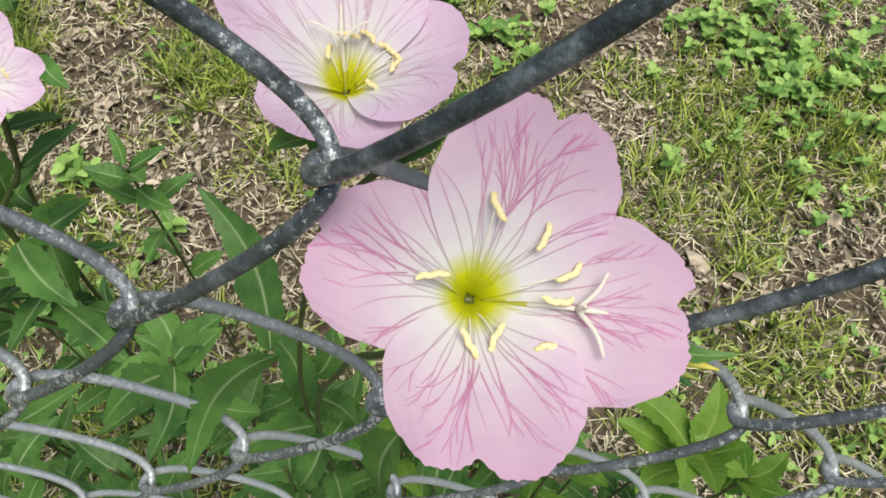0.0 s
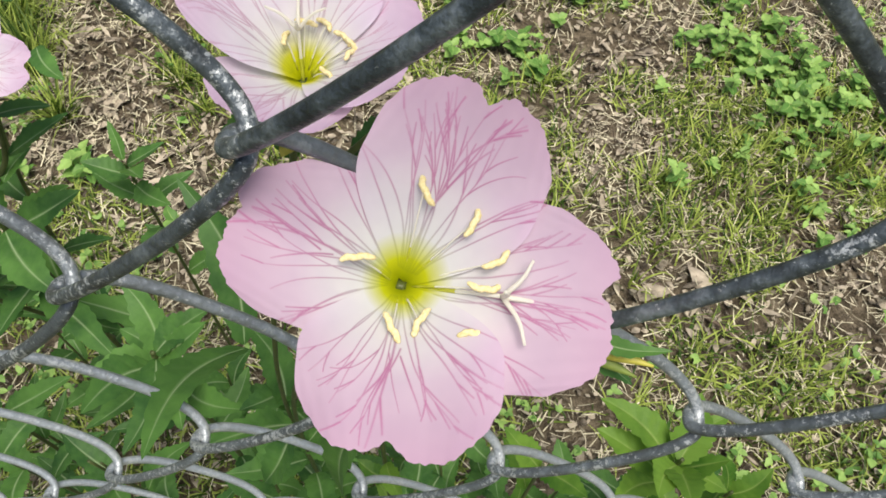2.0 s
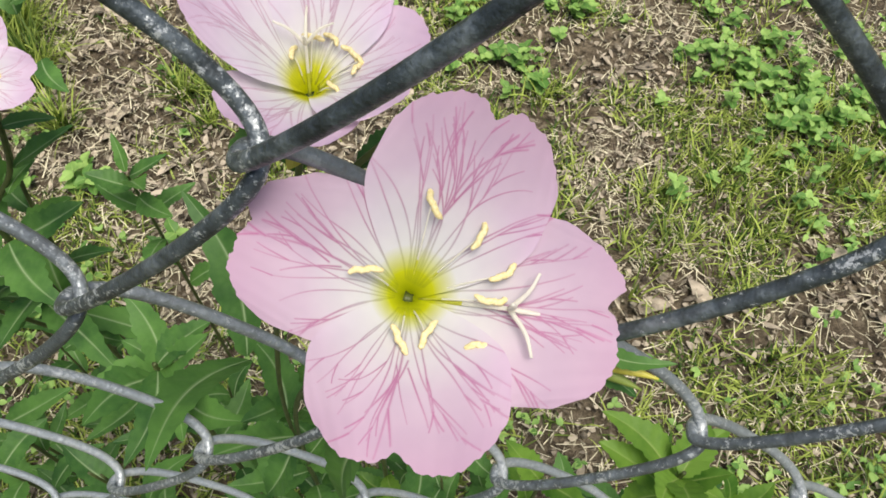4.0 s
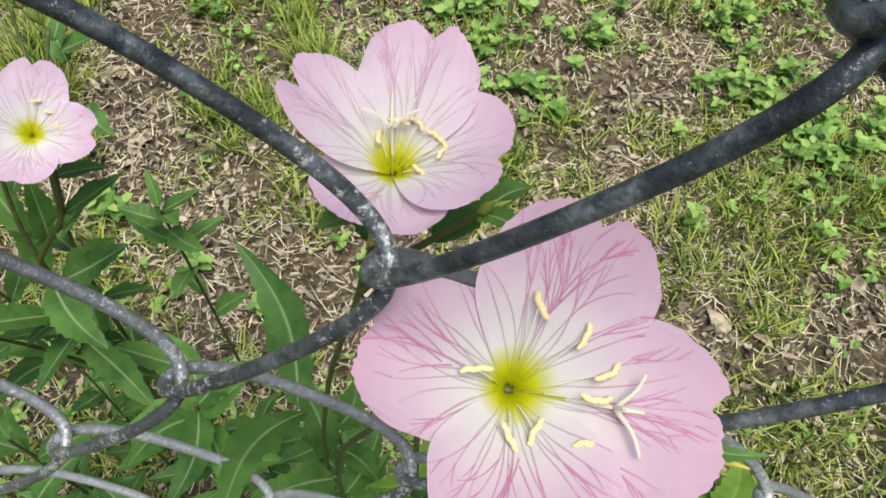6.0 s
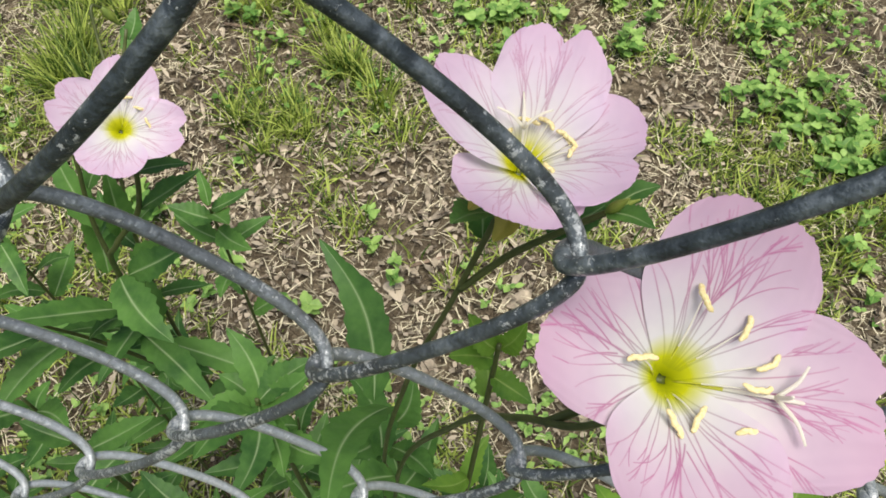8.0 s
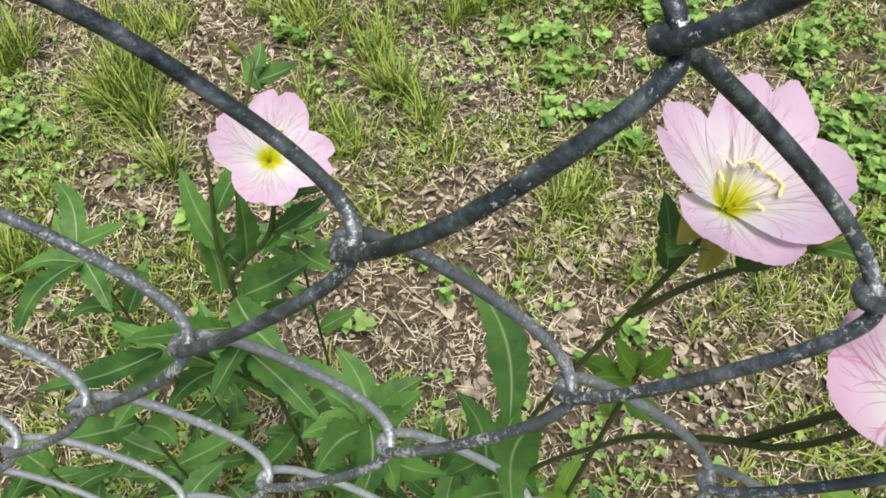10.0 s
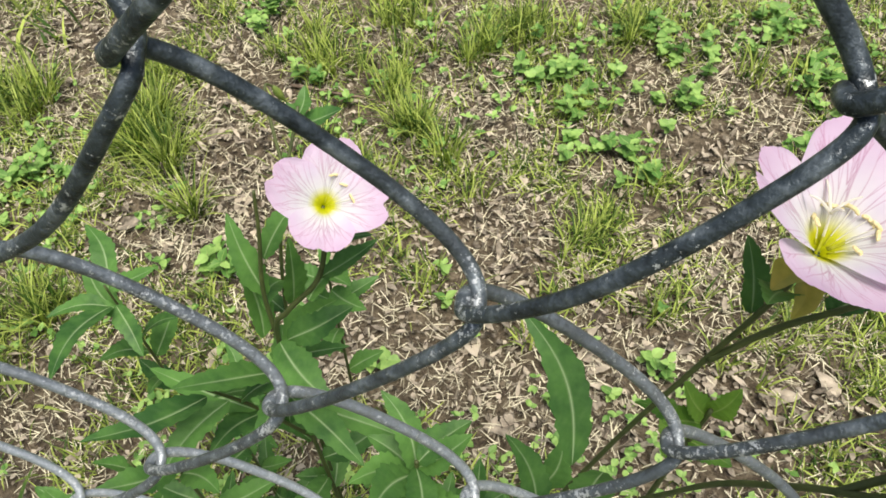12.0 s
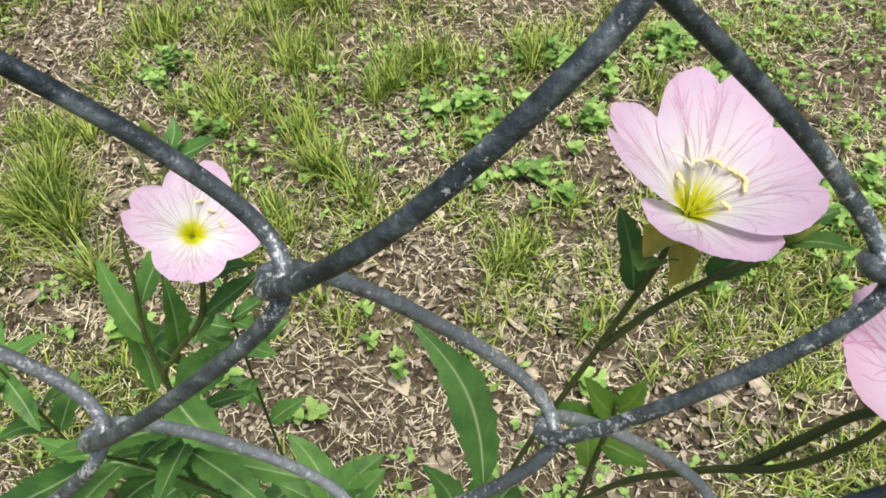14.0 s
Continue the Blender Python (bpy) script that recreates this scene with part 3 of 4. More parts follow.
plant_far = plant("leafy evening primrose with a single flat open pink flower",
                  [([(-196, 138, -4), (-194, 134, 200), (-190, 125, 380), (-183, 117, 491), (-172, 114, 520), (-155, 116, 545), (-148, 119, 572), (-145, 119, 589)], 0.0017, 0.0010),
                   ([(-184, 118, 485), (-186, 124, 520), (-182, 130, 555), (-180, 134, 580)], 0.0013, 0.0008),
                   ([(-192, 130, 330), (-205, 105, 430), (-214, 90, 480)], 0.0014, 0.0008)],
                  [((-192, 122, 478), (-206, 143, 512), 14), ((-168, 116, 522), (-168, 127, 560), 11), ((-180, 117, 488), (-146, 131, 502), 15), ((-182, 115, 490), (-149, 87, 482), 17),
                   ((-186, 110, 470), (-220, 76, 506), 15), ((-190, 120, 420), (-217, 94, 460), 16), ((-214, 90, 478), (-254, 50, 500), 15), ((-205, 105, 430), (-270, 122, 428), 15),
                   ((-186, 110, 440), (-139, 78, 430), 15), ((-188, 125, 400), (-120, 112, 385), 16), ((-210, 95, 460), (-234, 52, 452), 16), ((-160, 112, 535), (-150, 126, 540), 8), ((-154, 117, 548), (-130, 132, 556), 11), ((-149, 119, 570), (-131, 127, 566), 8), ((-185, 124, 515), (-203, 146, 548), 12), ((-184, 128, 540), (-166, 150, 560), 11)],
                  17, [(0, 0.12, 0.40, 9, 50, 16), (2, 0.2, 0.8, 3, 38, 13)])
flower(plant_far, (-0.1460, 0.1180, 0.5930), (0.30, -0.42, 0.86),
       [(95, 0.0242, 0.0118, 0.11, -0.1, 0.0), (12, 0.0230, 0.0112, 0.10, 0.0, 0.0), (-84, 0.0190, 0.0122, 0.05, 0.0, 0.0), (174, 0.0222, 0.0112, 0.10, 0.0, 0.001)],
       0.0165, 0.62,
       [(88, 0.0105, 0.0112), (58, 0.0095, 0.0106), (24, 0.0098, 0.0106)], None, 120, 7, 0.9, 0.0006)

part("sepal", sepal_mesh(mm((-145, 119, 590)), mm((-133, 125, 588)), 0.004, 8), plant_far, "folded back yellow-green sepal")

# leafy neighbours without open flowers
plant("young evening primrose shoot with pale green leaves and no flower",
      [([(-210, 250, -4), (-206, 245, 200), (-200, 236, 352), (-196, 230, 380)], 0.0017, 0.0008)],
      [((-200, 236, 372), (-172, 246, 384), 13), ((-200, 234, 350), (-170, 218, 352), 15), ((-202, 238, 330), (-236, 246, 345), 14), ((-198, 232, 380), (-206, 250, 398), 8)], 19, [(0, 0.3, 0.85, 6, 40, 14)])
plant_tall = plant("tall evening primrose shoot tipped with small leaves and a bud",
      [([(-200, 150, -4), (-198, 146, 240), (-192, 142, 420), (-186, 158, 520), (-176, 192, 572)], 0.0016, 0.0008)],
      [((-177, 193, 560), (-157, 198, 566), 13), ((-177, 194, 552), (-187, 206, 560), 10), ((-177, 192, 566), (-175, 204, 574), 7), ((-178, 194, 525), (-161, 178, 520), 10)],
      21, [(0, 0.2, 0.7, 7, 36, 12)])
stem_part(plant_tall, [(-182, 172, 545), (-190, 190, 566), (-192, 198, 577), (-190, 202, 574)], 0.0009, 0.0006)
part("bud", bud_mesh(mm((-190, 202, 574)), mm((-186, 204, 562)), 0.0024), plant_tall, "drooping dark green bud")
plant("small leafy evening primrose shoot with bright green leaves",
      [([(-14, 66, -4), (-12, 64, 250), (-6, 58, 500), (-4, 55, 582)], 0.0018, 0.0009)],
      [((-4, 55, 578), (-15, 60, 592), 9), ((-4, 55, 578), (4, 59, 592), 8), ((-5, 54, 574), (-20, 50, 580), 9), ((-5, 57, 560), (-24, 68, 556), 9), ((-5, 56, 555), (10, 48, 553), 9), ((-6, 58, 530), (-10, 76, 535), 10)],
      23, [(0, 0.2, 0.6, 7, 30, 11)], mat=YOUNG)
plant("leafy evening primrose shoot with long toothed green leaves",
      [([(-372, 236, -4), (-372, 232, 180), (-370, 226, 340)], 0.0019, 0.0009)],
      [((-370, 222, 325), (-372, 142, 350), 19), ((-371, 228, 335), (-402, 276, 345), 18), ((-368, 226, 338), (-330, 238, 352), 14), ((-368, 222, 320), (-340, 190, 302), 15), ((-372, 226, 312), (-415, 205, 320), 16)],
      27, [(0, 0.35, 0.9, 7, 50, 16)])
plant("low evening primrose shoot with crowded dark green leaves",
      [([(-112, 80, -4), (-112, 78, 200), (-110, 72, 440), (-110, 70, 462)], 0.0020, 0.0009)],
      [((-110, 70, 455), (-127, 36, 478), 17), ((-110, 76, 430), (-140, 92, 438), 15), ((-110, 70, 460), (-84, 82, 478), 14), ((-111, 74, 440), (-142, 60, 455), 15), ((-110, 68, 446), (-92, 40, 452), 14)],
      29, [(0, 0.3, 0.85, 9, 42, 15)])
plant("evening primrose shoot with broad green leaves close to the fence",
      [([(-250, 80, -4), (-248, 78, 200), (-244, 74, 420)], 0.0020, 0.0009)],
      [((-244, 74, 410), (-276, 50, 430), 16), ((-244, 74, 405), (-214, 60, 418), 15)], 31, [(0, 0.3, 0.9, 9, 44, 15)])
plant("evening primrose shoot with glossy green leaves behind the wire",
      [([(-45, 90, -4), (-46, 86, 200), (-50, 76, 440)], 0.0020, 0.0009)],
      [((-50, 76, 430), (-40, 96, 452), 15), ((-50, 74, 435), (-70, 52, 448), 15), ((-50, 72, 420), (-24, 50, 440), 14)], 37, [(0, 0.2, 0.8, 8, 40, 14)])
plant("evening primrose shoot with upright green leaves at the fence",
      [([(122, 44, -4), (122, 42, 200), (122, 38, 440), (122, 37, 478)], 0.0018, 0.0009)],
      [((122, 38, 470), (130, 64, 484), 15), ((122, 37, 472), (110, 20, 482), 13), ((120, 38, 455), (90, 52, 462), 15), ((121, 38, 450), (146, 30, 458), 13), ((122, 38, 440), (98, 22, 452), 13)],
      41, [(0, 0.35, 0.92, 10, 36, 13)], mat=YOUNG)
plant("short evening primrose shoot with yellowing leaves at its tip",
      [([(162, 50, -4), (162, 46, 200), (161, 40, 420)], 0.0017, 0.0009)],
      [((161, 40, 415), (152, 54, 432), 9), ((161, 40, 415), (178, 50, 430), 12), ((161, 40, 412), (160, 24, 428), 10), ((161, 41, 405), (184, 30, 415), 11)], 43, [(0, 0.4, 0.95, 8, 32, 13)], mat=YOUNG)
plant("evening primrose shoot with narrow green leaves low at the fence",
      [([(70, 60, -4), (70, 56, 200), (72, 46, 420)], 0.0018, 0.0009)],
      [((72, 46, 412), (52, 60, 430), 13), ((72, 46, 414), (92, 30, 428), 13)], 47, [(0, 0.3, 0.9, 8, 32, 12)], mat=YOUNG)


rng_p = random.Random(8)
LOW = [(-330, 60, 300), (-295, 110, 330), (-260, 150, 260), (-225, 55, 360), (-175, 50, 330), (-150, 130, 280), (-140, 45, 400), (-85, 110, 330), (-80, 40, 380), (-20, 110, 260), (-5, 42, 400), (30, 60, 330),
       (45, 100, 240), (95, 75, 300), (150, 90, 260), (190, 50, 330), (-400, 80, 260), (-300, 210, 220)]
for k, (px, py, top) in enumerate(LOW):
    lx, ly = rng_p.uniform(-25, 25), rng_p.uniform(-10, 12)
    plant("leafy young evening primrose shoot without flowers behind the fence",
          [([(px, py, -4), (px + lx * 0.3, py + ly * 0.3, top * 0.5), (px + lx, py + ly, top)], 0.0017, 0.0008)], (), 200 + k, [(0, 0.35, 1.0, rng_p.randint(8, 12), 40, 14)])


# ---- meadow floor ----
GRASS = leafy("meadow_grass", (0.05, 0.105, 0.016), (0.47, 0.56, 0.13), translucent=0.3, rough=0.55, scale=30, vary=0.75)
STRAW = leafy("dry_straw", (0.055, 0.04, 0.028), (0.70, 0.645, 0.45), translucent=0.0, rough=0.85, scale=40, vary=0.95)
WEED = leafy("weed_leaf", (0.11, 0.24, 0.05), (0.38, 0.57, 0.16), rib=(0.34, 0.48, 0.14), translucent=0.3, rough=0.5, scale=50)
DEAD = leafy("dead_leaf", (0.044, 0.035, 0.024), (0.53, 0.455, 0.345), rib=(0.42, 0.33, 0.25), translucent=0.1, rough=0.8, scale=60)
TWIG = plain("dry_twig", (0.10, 0.07, 0.05), (0.28, 0.21, 0.15), 90, 0.9)


class Strips:
    """Many narrow blades gathered into one mesh."""

    def __init__(self):
        self.v, self.f = [], []

    def blade(self, base, heading, length, width, lean, curl, rng, n=4, twist=0.0):
        k = len(self.v)
        ch, sh = math.cos(heading), math.sin(heading)
        x, y, z = base
        a = lean
        for i in range(n + 1):
            s = i / n
            w = width * 0.5 * (1 - s ** 2.2) + 0.00012
            ox, oy = -sh * w, ch * w
            tz = twist * w * (s - 0.3)
            self.v.append((x - ox, y - oy, z - tz))
            self.v.append((x + ox, y + oy, z + tz))
            step = length / n
            x += ch * math.sin(a) * step
            y += sh * math.sin(a) * step
            z = max(z + math.cos(a) * step, 0.0015 + ground_height(x, y) if a > 1.2 else -1)
            a += curl / n
        for i in range(n):
            q = k + 2 * i
            self.f.append((q, q + 1, q + 3, q + 2))

    def oval(self, base, heading, length, width, pitch, cup, rng, n=5):
        """A small broad leaf: two rows of faces folded on the rib."""
        k = len(self.v)
        ch, sh = math.cos(heading), math.sin(heading)
        cp, sp = math.cos(pitch), math.sin(pitch)
        for i in range(n + 1):
            s = i / n
            w = width * 0.5 * math.sin(math.pi * min(1.0, s ** 0.8 * 0.97 + 0.02)) + 0.0002
            r = s * length
            zc = r * sp - cup * length * s * s
            px, py = base[0] + ch * cp * r, base[1] + sh * cp * r
            for side in (-1, 0, 1):
                self.v.append((px - sh * w * side, py + ch * w * side, base[2] + zc + abs(side) * w * 0.35))
        for i in range(n):
            for j in (0, 1):
                q = k + 3 * i + j
                self.f.append((q, q + 1, q + 4, q + 3))

    def mesh(self, name, mat, rib=False):
        return mesh_of(name, self.v, self.f, [mat], attr=("rib", [0.0] * len(self.v)) if rib else None)


def cover(x, y, seed, scale):
    return noise.fractal(Vector((x * scale, y * scale, seed)), 1.0, 2.0, 3) * 0.5 + 0.5


# dense grass tufts: x, y, spread, height, blades
TUFTS = [(-0.60, 0.68, 0.075, 0.085, 560), (-0.40, 0.87, 0.06, 0.06, 260), (-0.30, 0.97, 0.05, 0.06, 190), (-0.27, 0.82, 0.05, 0.055, 220), (-0.06, 0.97, 0.06, 0.06, 240), (-0.14, 0.63, 0.035, 0.04, 120),
         (0.02, 0.55, 0.05, 0.045, 260), (-0.18, 0.47, 0.035, 0.04, 110), (-0.66, 0.37, 0.07, 0.07, 330), (-0.21, 0.70, 0.05, 0.065, 260), (0.13, 0.46, 0.05, 0.04, 130), (0.27, 0.47, 0.06, 0.04, 150),
         (0.21, 0.42, 0.05, 0.04, 100), (-0.82, 0.72, 0.06, 0.075, 260), (0.08, 0.97, 0.05, 0.055, 200)]
MORE_TUFTS = [(-0.50, 1.06, 0.06, 0.06, 240), (-0.15, 0.91, 0.055, 0.06, 260), (0.30, 0.89, 0.05, 0.05, 180), (0.35, 0.56, 0.05, 0.04, 110), (0.38, 0.47, 0.05, 0.04, 100), (-0.05, 0.42, 0.04, 0.035, 110),
              (0.39, 0.50, 0.05, 0.04, 90), (0.38, 0.28, 0.06, 0.04, 120), (-0.32, 0.62, 0.05, 0.06, 240), (0.49, 0.57, 0.05, 0.045, 130), (0.11, 0.65, 0.035, 0.04, 130), (0.34, 0.42, 0.05, 0.035, 90),
              (-0.64, 0.80, 0.05, 0.06, 200), (-0.29, 1.10, 0.06, 0.06, 200)]
# trodden bare spots: x, y, radius
BARE = [(-0.10, 0.74, 0.07), (-0.11, 0.55, 0.09), (-0.47, 0.57, 0.09), (-0.05, 0.38, 0.08), (-0.22, 0.90, 0.05), (-0.86, 0.87, 0.08), (-0.51, 0.91, 0.05), (0.09, 0.50, 0.05), (-0.55, 0.77, 0.05), (-0.46, 0.66, 0.06),
        (-0.75, 1.04, 0.10), (0.21, 0.70, 0.06), (0.27, 0.36, 0.05), (0.22, 0.59, 0.06), (0.48, 0.42, 0.05), (-0.34, 0.52, 0.08), (-0.30, 0.40, 0.09), (0.02, 0.33, 0.07), (0.16, 0.33, 0.07)]
WEEDS = [(-0.03, 0.86, 0.045, 20), (0.0, 0.80, 0.03, 9), (0.14, 0.92, 0.05, 22), (0.15, 0.81, 0.045, 16), (0.09, 0.70, 0.03, 8), (0.0, 0.73, 0.03, 8), (0.31, 0.98, 0.05, 18), (0.36, 0.86, 0.06, 22), (-0.75, 0.58, 0.06, 18),
         (-0.44, 0.45, 0.03, 6), (-0.49, 0.95, 0.05, 18), (-0.39, 0.81, 0.03, 6), (0.35, 0.73, 0.06, 22), (0.45, 0.68, 0.07, 36), (0.51, 0.66, 0.06, 24), (0.44, 0.62, 0.05, 14), (0.37, 0.57, 0.015, 2), (0.31, 0.51, 0.02, 3),
         (0.43, 0.48, 0.03, 5), (0.08, 0.71, 0.02, 4), (-0.14, 0.40, 0.05, 5), (0.06, 0.36, 0.05, 5), (-0.33, 0.36, 0.06, 5)]


def bare(x, y):
    """How little grows here, from 0 to 1."""
    return max(math.exp(-((x - bx) ** 2 + (y - by) ** 2) / (r * r)) for bx, by, r in BARE)


def thin_out(x, y, rng):
    """True where the dense cover gives way to the coarser meadow farther off."""
    d = math.hypot(x, y - 0.75) + 0.5 * (cover(x, y, 21.0, 1.7) - 0.5)
    return d > 0.95 and rng.random() < (d - 0.95) / 0.5


def meadow():
    """Everything small that covers the ground between the larger plants."""
    rng = random.Random(5)
    straw, grass, litter, herbs = Strips(), Strips(), Strips(), Strips()
    for _ in range(185000):
        x, y = rng.uniform(-1.3, 1.2), rng.uniform(-0.2, 1.9)
        if thin_out(x, y, rng) or cover(x, y, 2.0, 5.0) < rng.uniform(0.06, 0.72):
            continue
        straw.blade((x, y, ground_height(x, y) + rng.uniform(0.001, 0.014)), rng.uniform(0, 6.28), rng.uniform(0.005, 0.030) * rng.uniform(0.4, 1.3), rng.uniform(0.0004, 0.0012), rng.uniform(1.2, 1.75), rng.uniform(-0.7, 0.8), rng, 3, rng.uniform(-1, 1))
    for _ in range(52000):
        x, y = rng.uniform(-1.3, 1.2), rng.uniform(-0.15, 1.9)
        if thin_out(x, y, rng):
            continue
        c = 0.5 * cover(x, y, 7.0, 4.2) + 0.5 * cover(x, y, 3.0, 13.0) - 0.19 * bare(x, y)
        if c < rng.uniform(0.44, 0.63):
            continue
        for k in range(rng.randint(2, 6)):
            gx, gy = x + rng.gauss(0, 0.009), y + rng.gauss(0, 0.009)
            grass.blade((gx, gy, ground_height(gx, gy)), rng.uniform(0, 6.28), rng.uniform(0.010, 0.042), rng.uniform(0.0011, 0.0026), rng.uniform(0.1, 1.1), rng.uniform(0.1, 1.6), rng, 4)
    for _ in range(64000):
        x, y = rng.uniform(-1.3, 1.2), rng.uniform(-0.2, 1.8)
        if rng.random() > 0.35 + bare(x, y):
            continue
        litter.oval((x, y, ground_height(x, y) + rng.uniform(0.002, 0.012)), rng.uniform(0, 6.28), rng.uniform(0.004, 0.009) + 0.018 * rng.random() ** 4, rng.uniform(0.002, 0.0085), rng.uniform(-0.9, 0.9), rng.uniform(-0.3, 0.4), rng, 3)
    for _ in range(8500):
        x, y = rng.uniform(-1.2, 1.1), rng.uniform(-0.1, 1.8)
        if cover(x, y, 11.0, 2.6) < rng.uniform(0.42, 0.75):
            continue
        h = rng.uniform(0.006, 0.03)
        for q in range(rng.randint(2, 5)):
            L = rng.uniform(0.005, 0.012)
            herbs.oval((x, y, ground_height(x, y) + h), rng.uniform(0, 6.28), L, L * rng.uniform(0.45, 0.8), rng.uniform(-0.1, 0.6), rng.uniform(0, 0.3), rng)
    far = Strips()
    for _ in range(30000):
        d, a = 0.8 + 5.5 * rng.random() ** 1.3, rng.uniform(0, 6.28)
        x, y = d * math.cos(a), 0.75 + d * math.sin(a)
        if abs(y) < 0.03 or cover(x, y, 7.0, 1.6) < rng.uniform(0.3, 0.6) or rng.random() > (d - 0.8) / 0.5:
            continue
        for k in range(4):
            gx, gy = x + rng.gauss(0, 0.03), y + rng.gauss(0, 0.03)
            far.blade((gx, gy, ground_height(gx, gy) - 0.002), rng.uniform(0, 6.28), rng.uniform(0.03, 0.09), rng.uniform(0.004, 0.009), rng.uniform(0.1, 1.1), rng.uniform(0.1, 1.4), rng, 3)
    tagged(new("far_grass", far.mesh("far_grass", GRASS)), "loose meadow grass farther from the fence", "grass", kind="stuff")
    tagged(new("straw", straw.mesh("straw", STRAW)), "scattered dry straw and dead grass stems on soil", "straw", kind="stuff")
    tagged(new("grass", grass.mesh("grass", GRASS)), "thin yellow-green grass growing through dry thatch", "grass", kind="stuff")
    tagged(new("leaf_litter", litter.mesh("leaf_litter", DEAD, True)), "small brown dead leaf scraps lying on soil", "leaf litter", kind="stuff")
    tagged(new("ground_herbs", herbs.mesh("ground_herbs", WEED, True)), "tiny round-leaved green herbs creeping among the grass", "herbs", kind="stuff")


def tuft(x, y, spread, height, count, rng):
    """A dense clump of grass: blades fanning out of a few knots."""
    clump = Strips()
    z = ground_height(x, y)
    knots = [(rng.gauss(0, spread * 0.55), rng.gauss(0, spread * 0.55)) for _ in range(9)]
    for k in range(int(count * (1.5 if height >= 0.055 else 1.0))):
        kx, ky = knots[rng.randrange(9)]
        a, r = rng.uniform(0, 6.28), abs(rng.gauss(0, 0.013))
        gx, gy = kx + r * math.cos(a), ky + r * math.sin(a)
        heading = rng.uniform(0, 6.28) if rng.random() < 0.4 else a + rng.uniform(-0.9, 0.9)
        clump.blade((gx, gy, ground_height(x + gx, y + gy) - z - 0.001), heading, height * rng.uniform(0.35, 1.3), rng.uniform(0.0014, 0.0029), rng.uniform(0.03, 0.55), rng.uniform(0.0, 1.5), rng, 5)
    ob = new("grass_tuft", clump.mesh("grass_tuft", GRASS))
    ob.matrix_basis = pose(x, y, z)
    tall = "tall thick" if count > 250 else "low thin"
    return tagged(ob, tall + " tuft of yellow-green grass rooted in soil", "grass", "grass tufts", "stuff")


def weed(seed):
    """A low weed: a short stalk with leaves in threes."""
    rng = random.Random(seed)
    ob = tagged(new("weed"), "low bright green three-leaved weed rooted in soil", "weed", "weeds")
    h = rng.uniform(0.018, 0.042)
    v, f = tube(spline([(0, 0, -0.002), (rng.uniform(-0.003, 0.003), rng.uniform(-0.003, 0.003), h * 0.6), (0, 0, h)], 6), 0.0006, 5)
    part("stalk", mesh_of("stalk", v, f, [STEM]), ob)
    t0 = rng.uniform(0, 6.28)
    for ring_h, n, size in ((h, 3, 0.0135), (h * 0.62, 3, 0.0115)):
        for q in range(n):
            a = t0 + q * 6.28 / n + rng.uniform(-0.3, 0.3) + ring_h * 50
            L = size * rng.uniform(0.75, 1.25)
            el = rng.uniform(-0.1, 0.45)
            me = leaf_mesh((0, 0, ring_h), (L * math.cos(a) * math.cos(el), L * math.sin(a) * math.cos(el), ring_h + L * math.sin(el)), L * rng.uniform(0.62, 0.8), seed * 9 + q, teeth=0.16, fold=0.25, droop=0.05, nu=7, nv=11)
            me.materials[0] = WEED
            part("leaf", me, ob)
    return ob


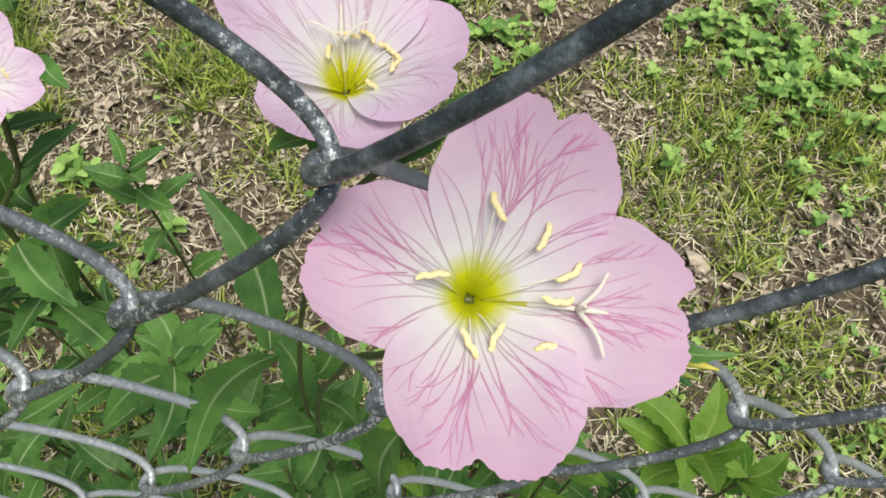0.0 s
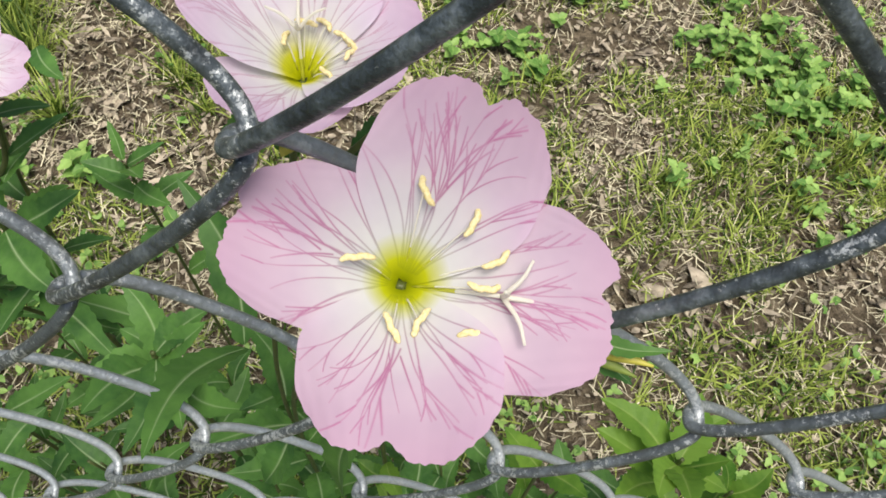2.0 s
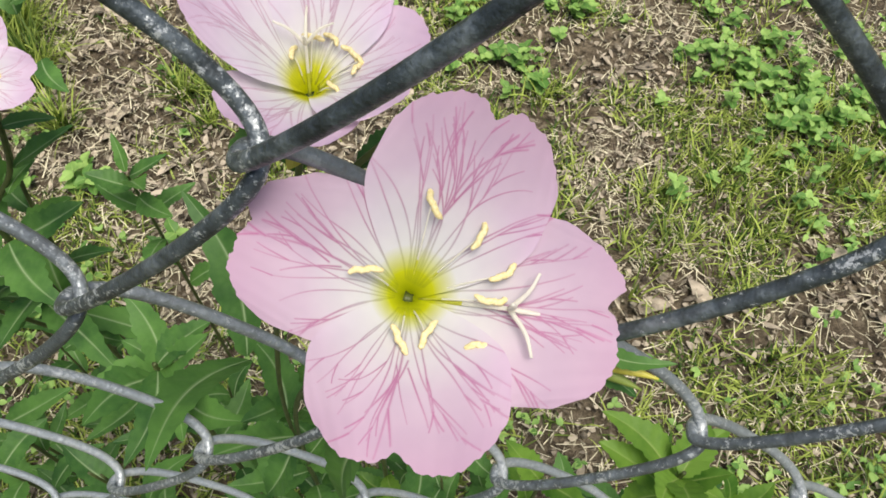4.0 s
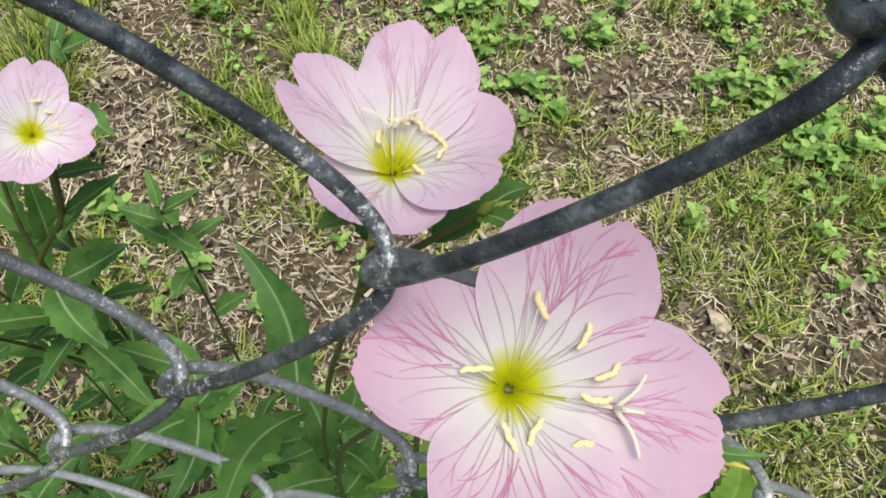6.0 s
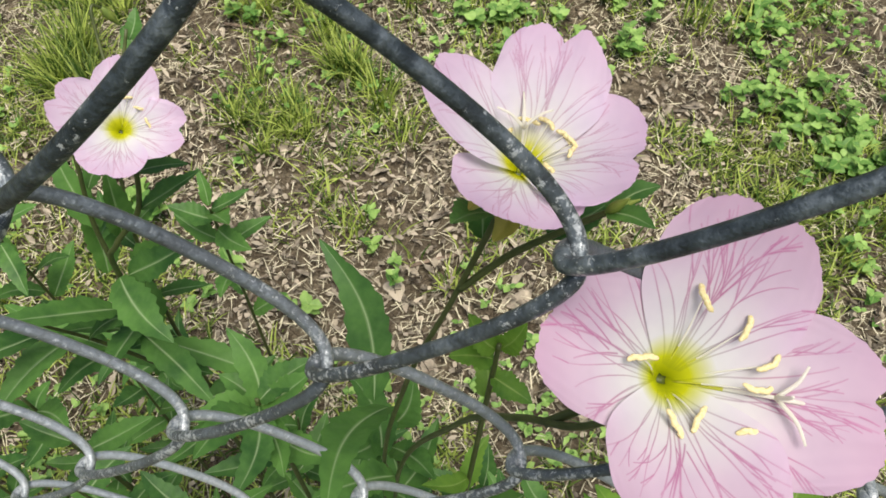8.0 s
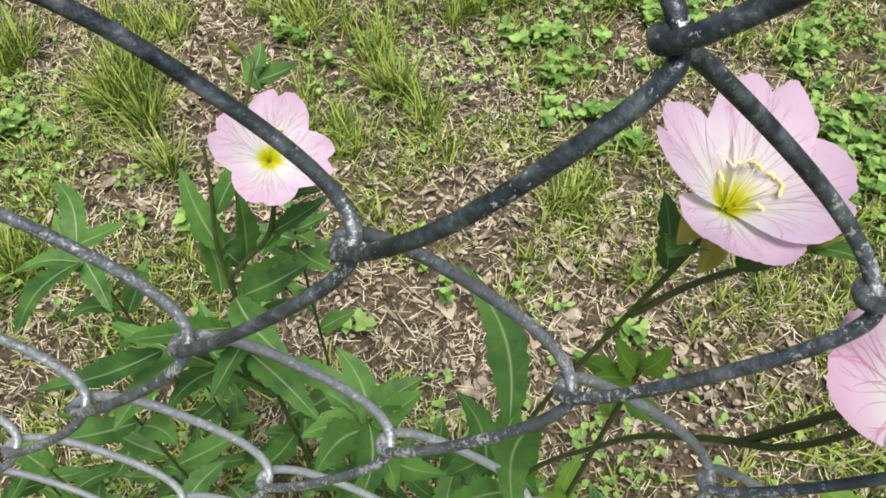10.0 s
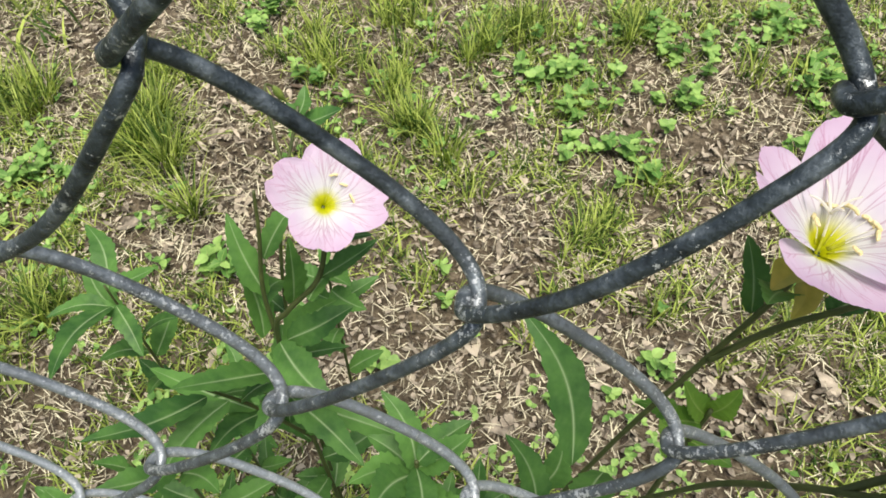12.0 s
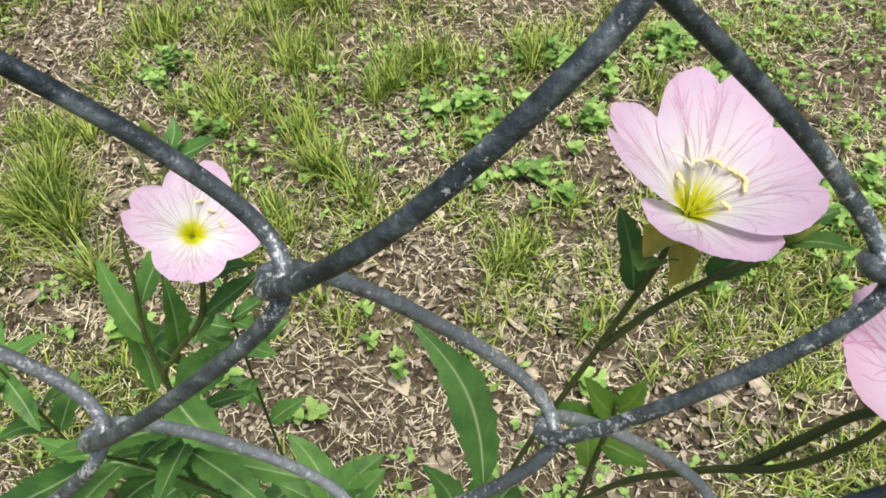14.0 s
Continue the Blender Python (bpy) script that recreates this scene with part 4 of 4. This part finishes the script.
meadow()
rng_t = random.Random(15)
for q in TUFTS + MORE_TUFTS:
    tuft(*q, rng_t)
KINDS = [weed(300 + k) for k in range(5)]
rng_w = random.Random(77)
placed = 0
for wx, wy, spread, count in WEEDS:
    for k in range(int(count * 1.05)):
        a, r = rng_w.uniform(0, 6.28), abs(rng_w.gauss(0, spread * 1.05))
        px, py = wx + r * math.cos(a), wy + r * math.sin(a)
        m = pose(px, py, ground_height(px, py), rng_w.uniform(-12, 12), rng_w.uniform(-12, 12), rng_w.uniform(0, 360)) @ Matrix.Scale(rng_w.uniform(0.7, 1.25), 4)
        if placed < len(KINDS):
            KINDS[placed].matrix_basis = m
        else:
            kind = KINDS[placed % len(KINDS)]
            copy_thing(kind, m @ Matrix.Diagonal((*kind.scale, 1)).inverted())
        placed += 1


def dead_leaf(x, y, az, L, W, seed):
    me = leaf_mesh((0, 0, 0), (L, 0, 0.004), W, seed, teeth=0.12, fold=0.25, droop=0.12, nu=9, nv=14)
    me.materials[0] = DEAD
    me.name = "dead_leaf"
    ob = new("dead_leaf", me)
    ob.matrix_basis = pose(x, y, ground_height(x, y) + 0.005, 0, 0, az)
    return tagged(ob, "dry curled brown leaf lying on the litter", "dead leaf", "dead leaves")


for k, q in enumerate([(-0.59, 0.515, 15, 0.045, 0.028), (-0.44, 0.555, 60, 0.042, 0.022), (0.30, 0.36, 120, 0.04, 0.02), (0.02, 0.38, 40, 0.035, 0.02), (-0.05, 0.30, 200, 0.04, 0.024), (0.22, 0.35, 10, 0.04, 0.02), (-0.12, 0.40, 300, 0.036, 0.022)]):
    dead_leaf(*q, 500 + k)
# more of them lie where the soil is bare
rng_d = random.Random(31)
for k in range(70):
    bx, by, br = BARE[rng_d.randrange(len(BARE))]
    dead_leaf(bx + rng_d.gauss(0, br * 0.8), by + rng_d.gauss(0, br * 0.8), rng_d.uniform(0, 360), rng_d.uniform(0.014, 0.034), rng_d.uniform(0.009, 0.018), 700 + k)


def twig(x, y, az, L, seed):
    rng = random.Random(seed)
    pts = [(L * k / 5, rng.uniform(-0.02, 0.02) * L, 0.004 + rng.uniform(0, 0.002)) for k in range(6)]
    v, f = tube(spline(pts, 24), np.linspace(0.0028, 0.0016, 24), 7)
    ob = new("twig", mesh_of("twig", v, f, [TWIG]))
    ob.matrix_basis = pose(x, y, ground_height(x, y) + 0.002, 0, 0, az)
    return tagged(ob, "short dry grey-brown twig lying on soil", "twig", "twigs")


for k, q in enumerate([(0.24, 0.37, -35, 0.11), (-0.10, 0.42, 20, 0.12), (-0.42, 0.80, -10, 0.15), (-0.16, 0.88, -15, 0.10)]):
    twig(*q, 600 + k)
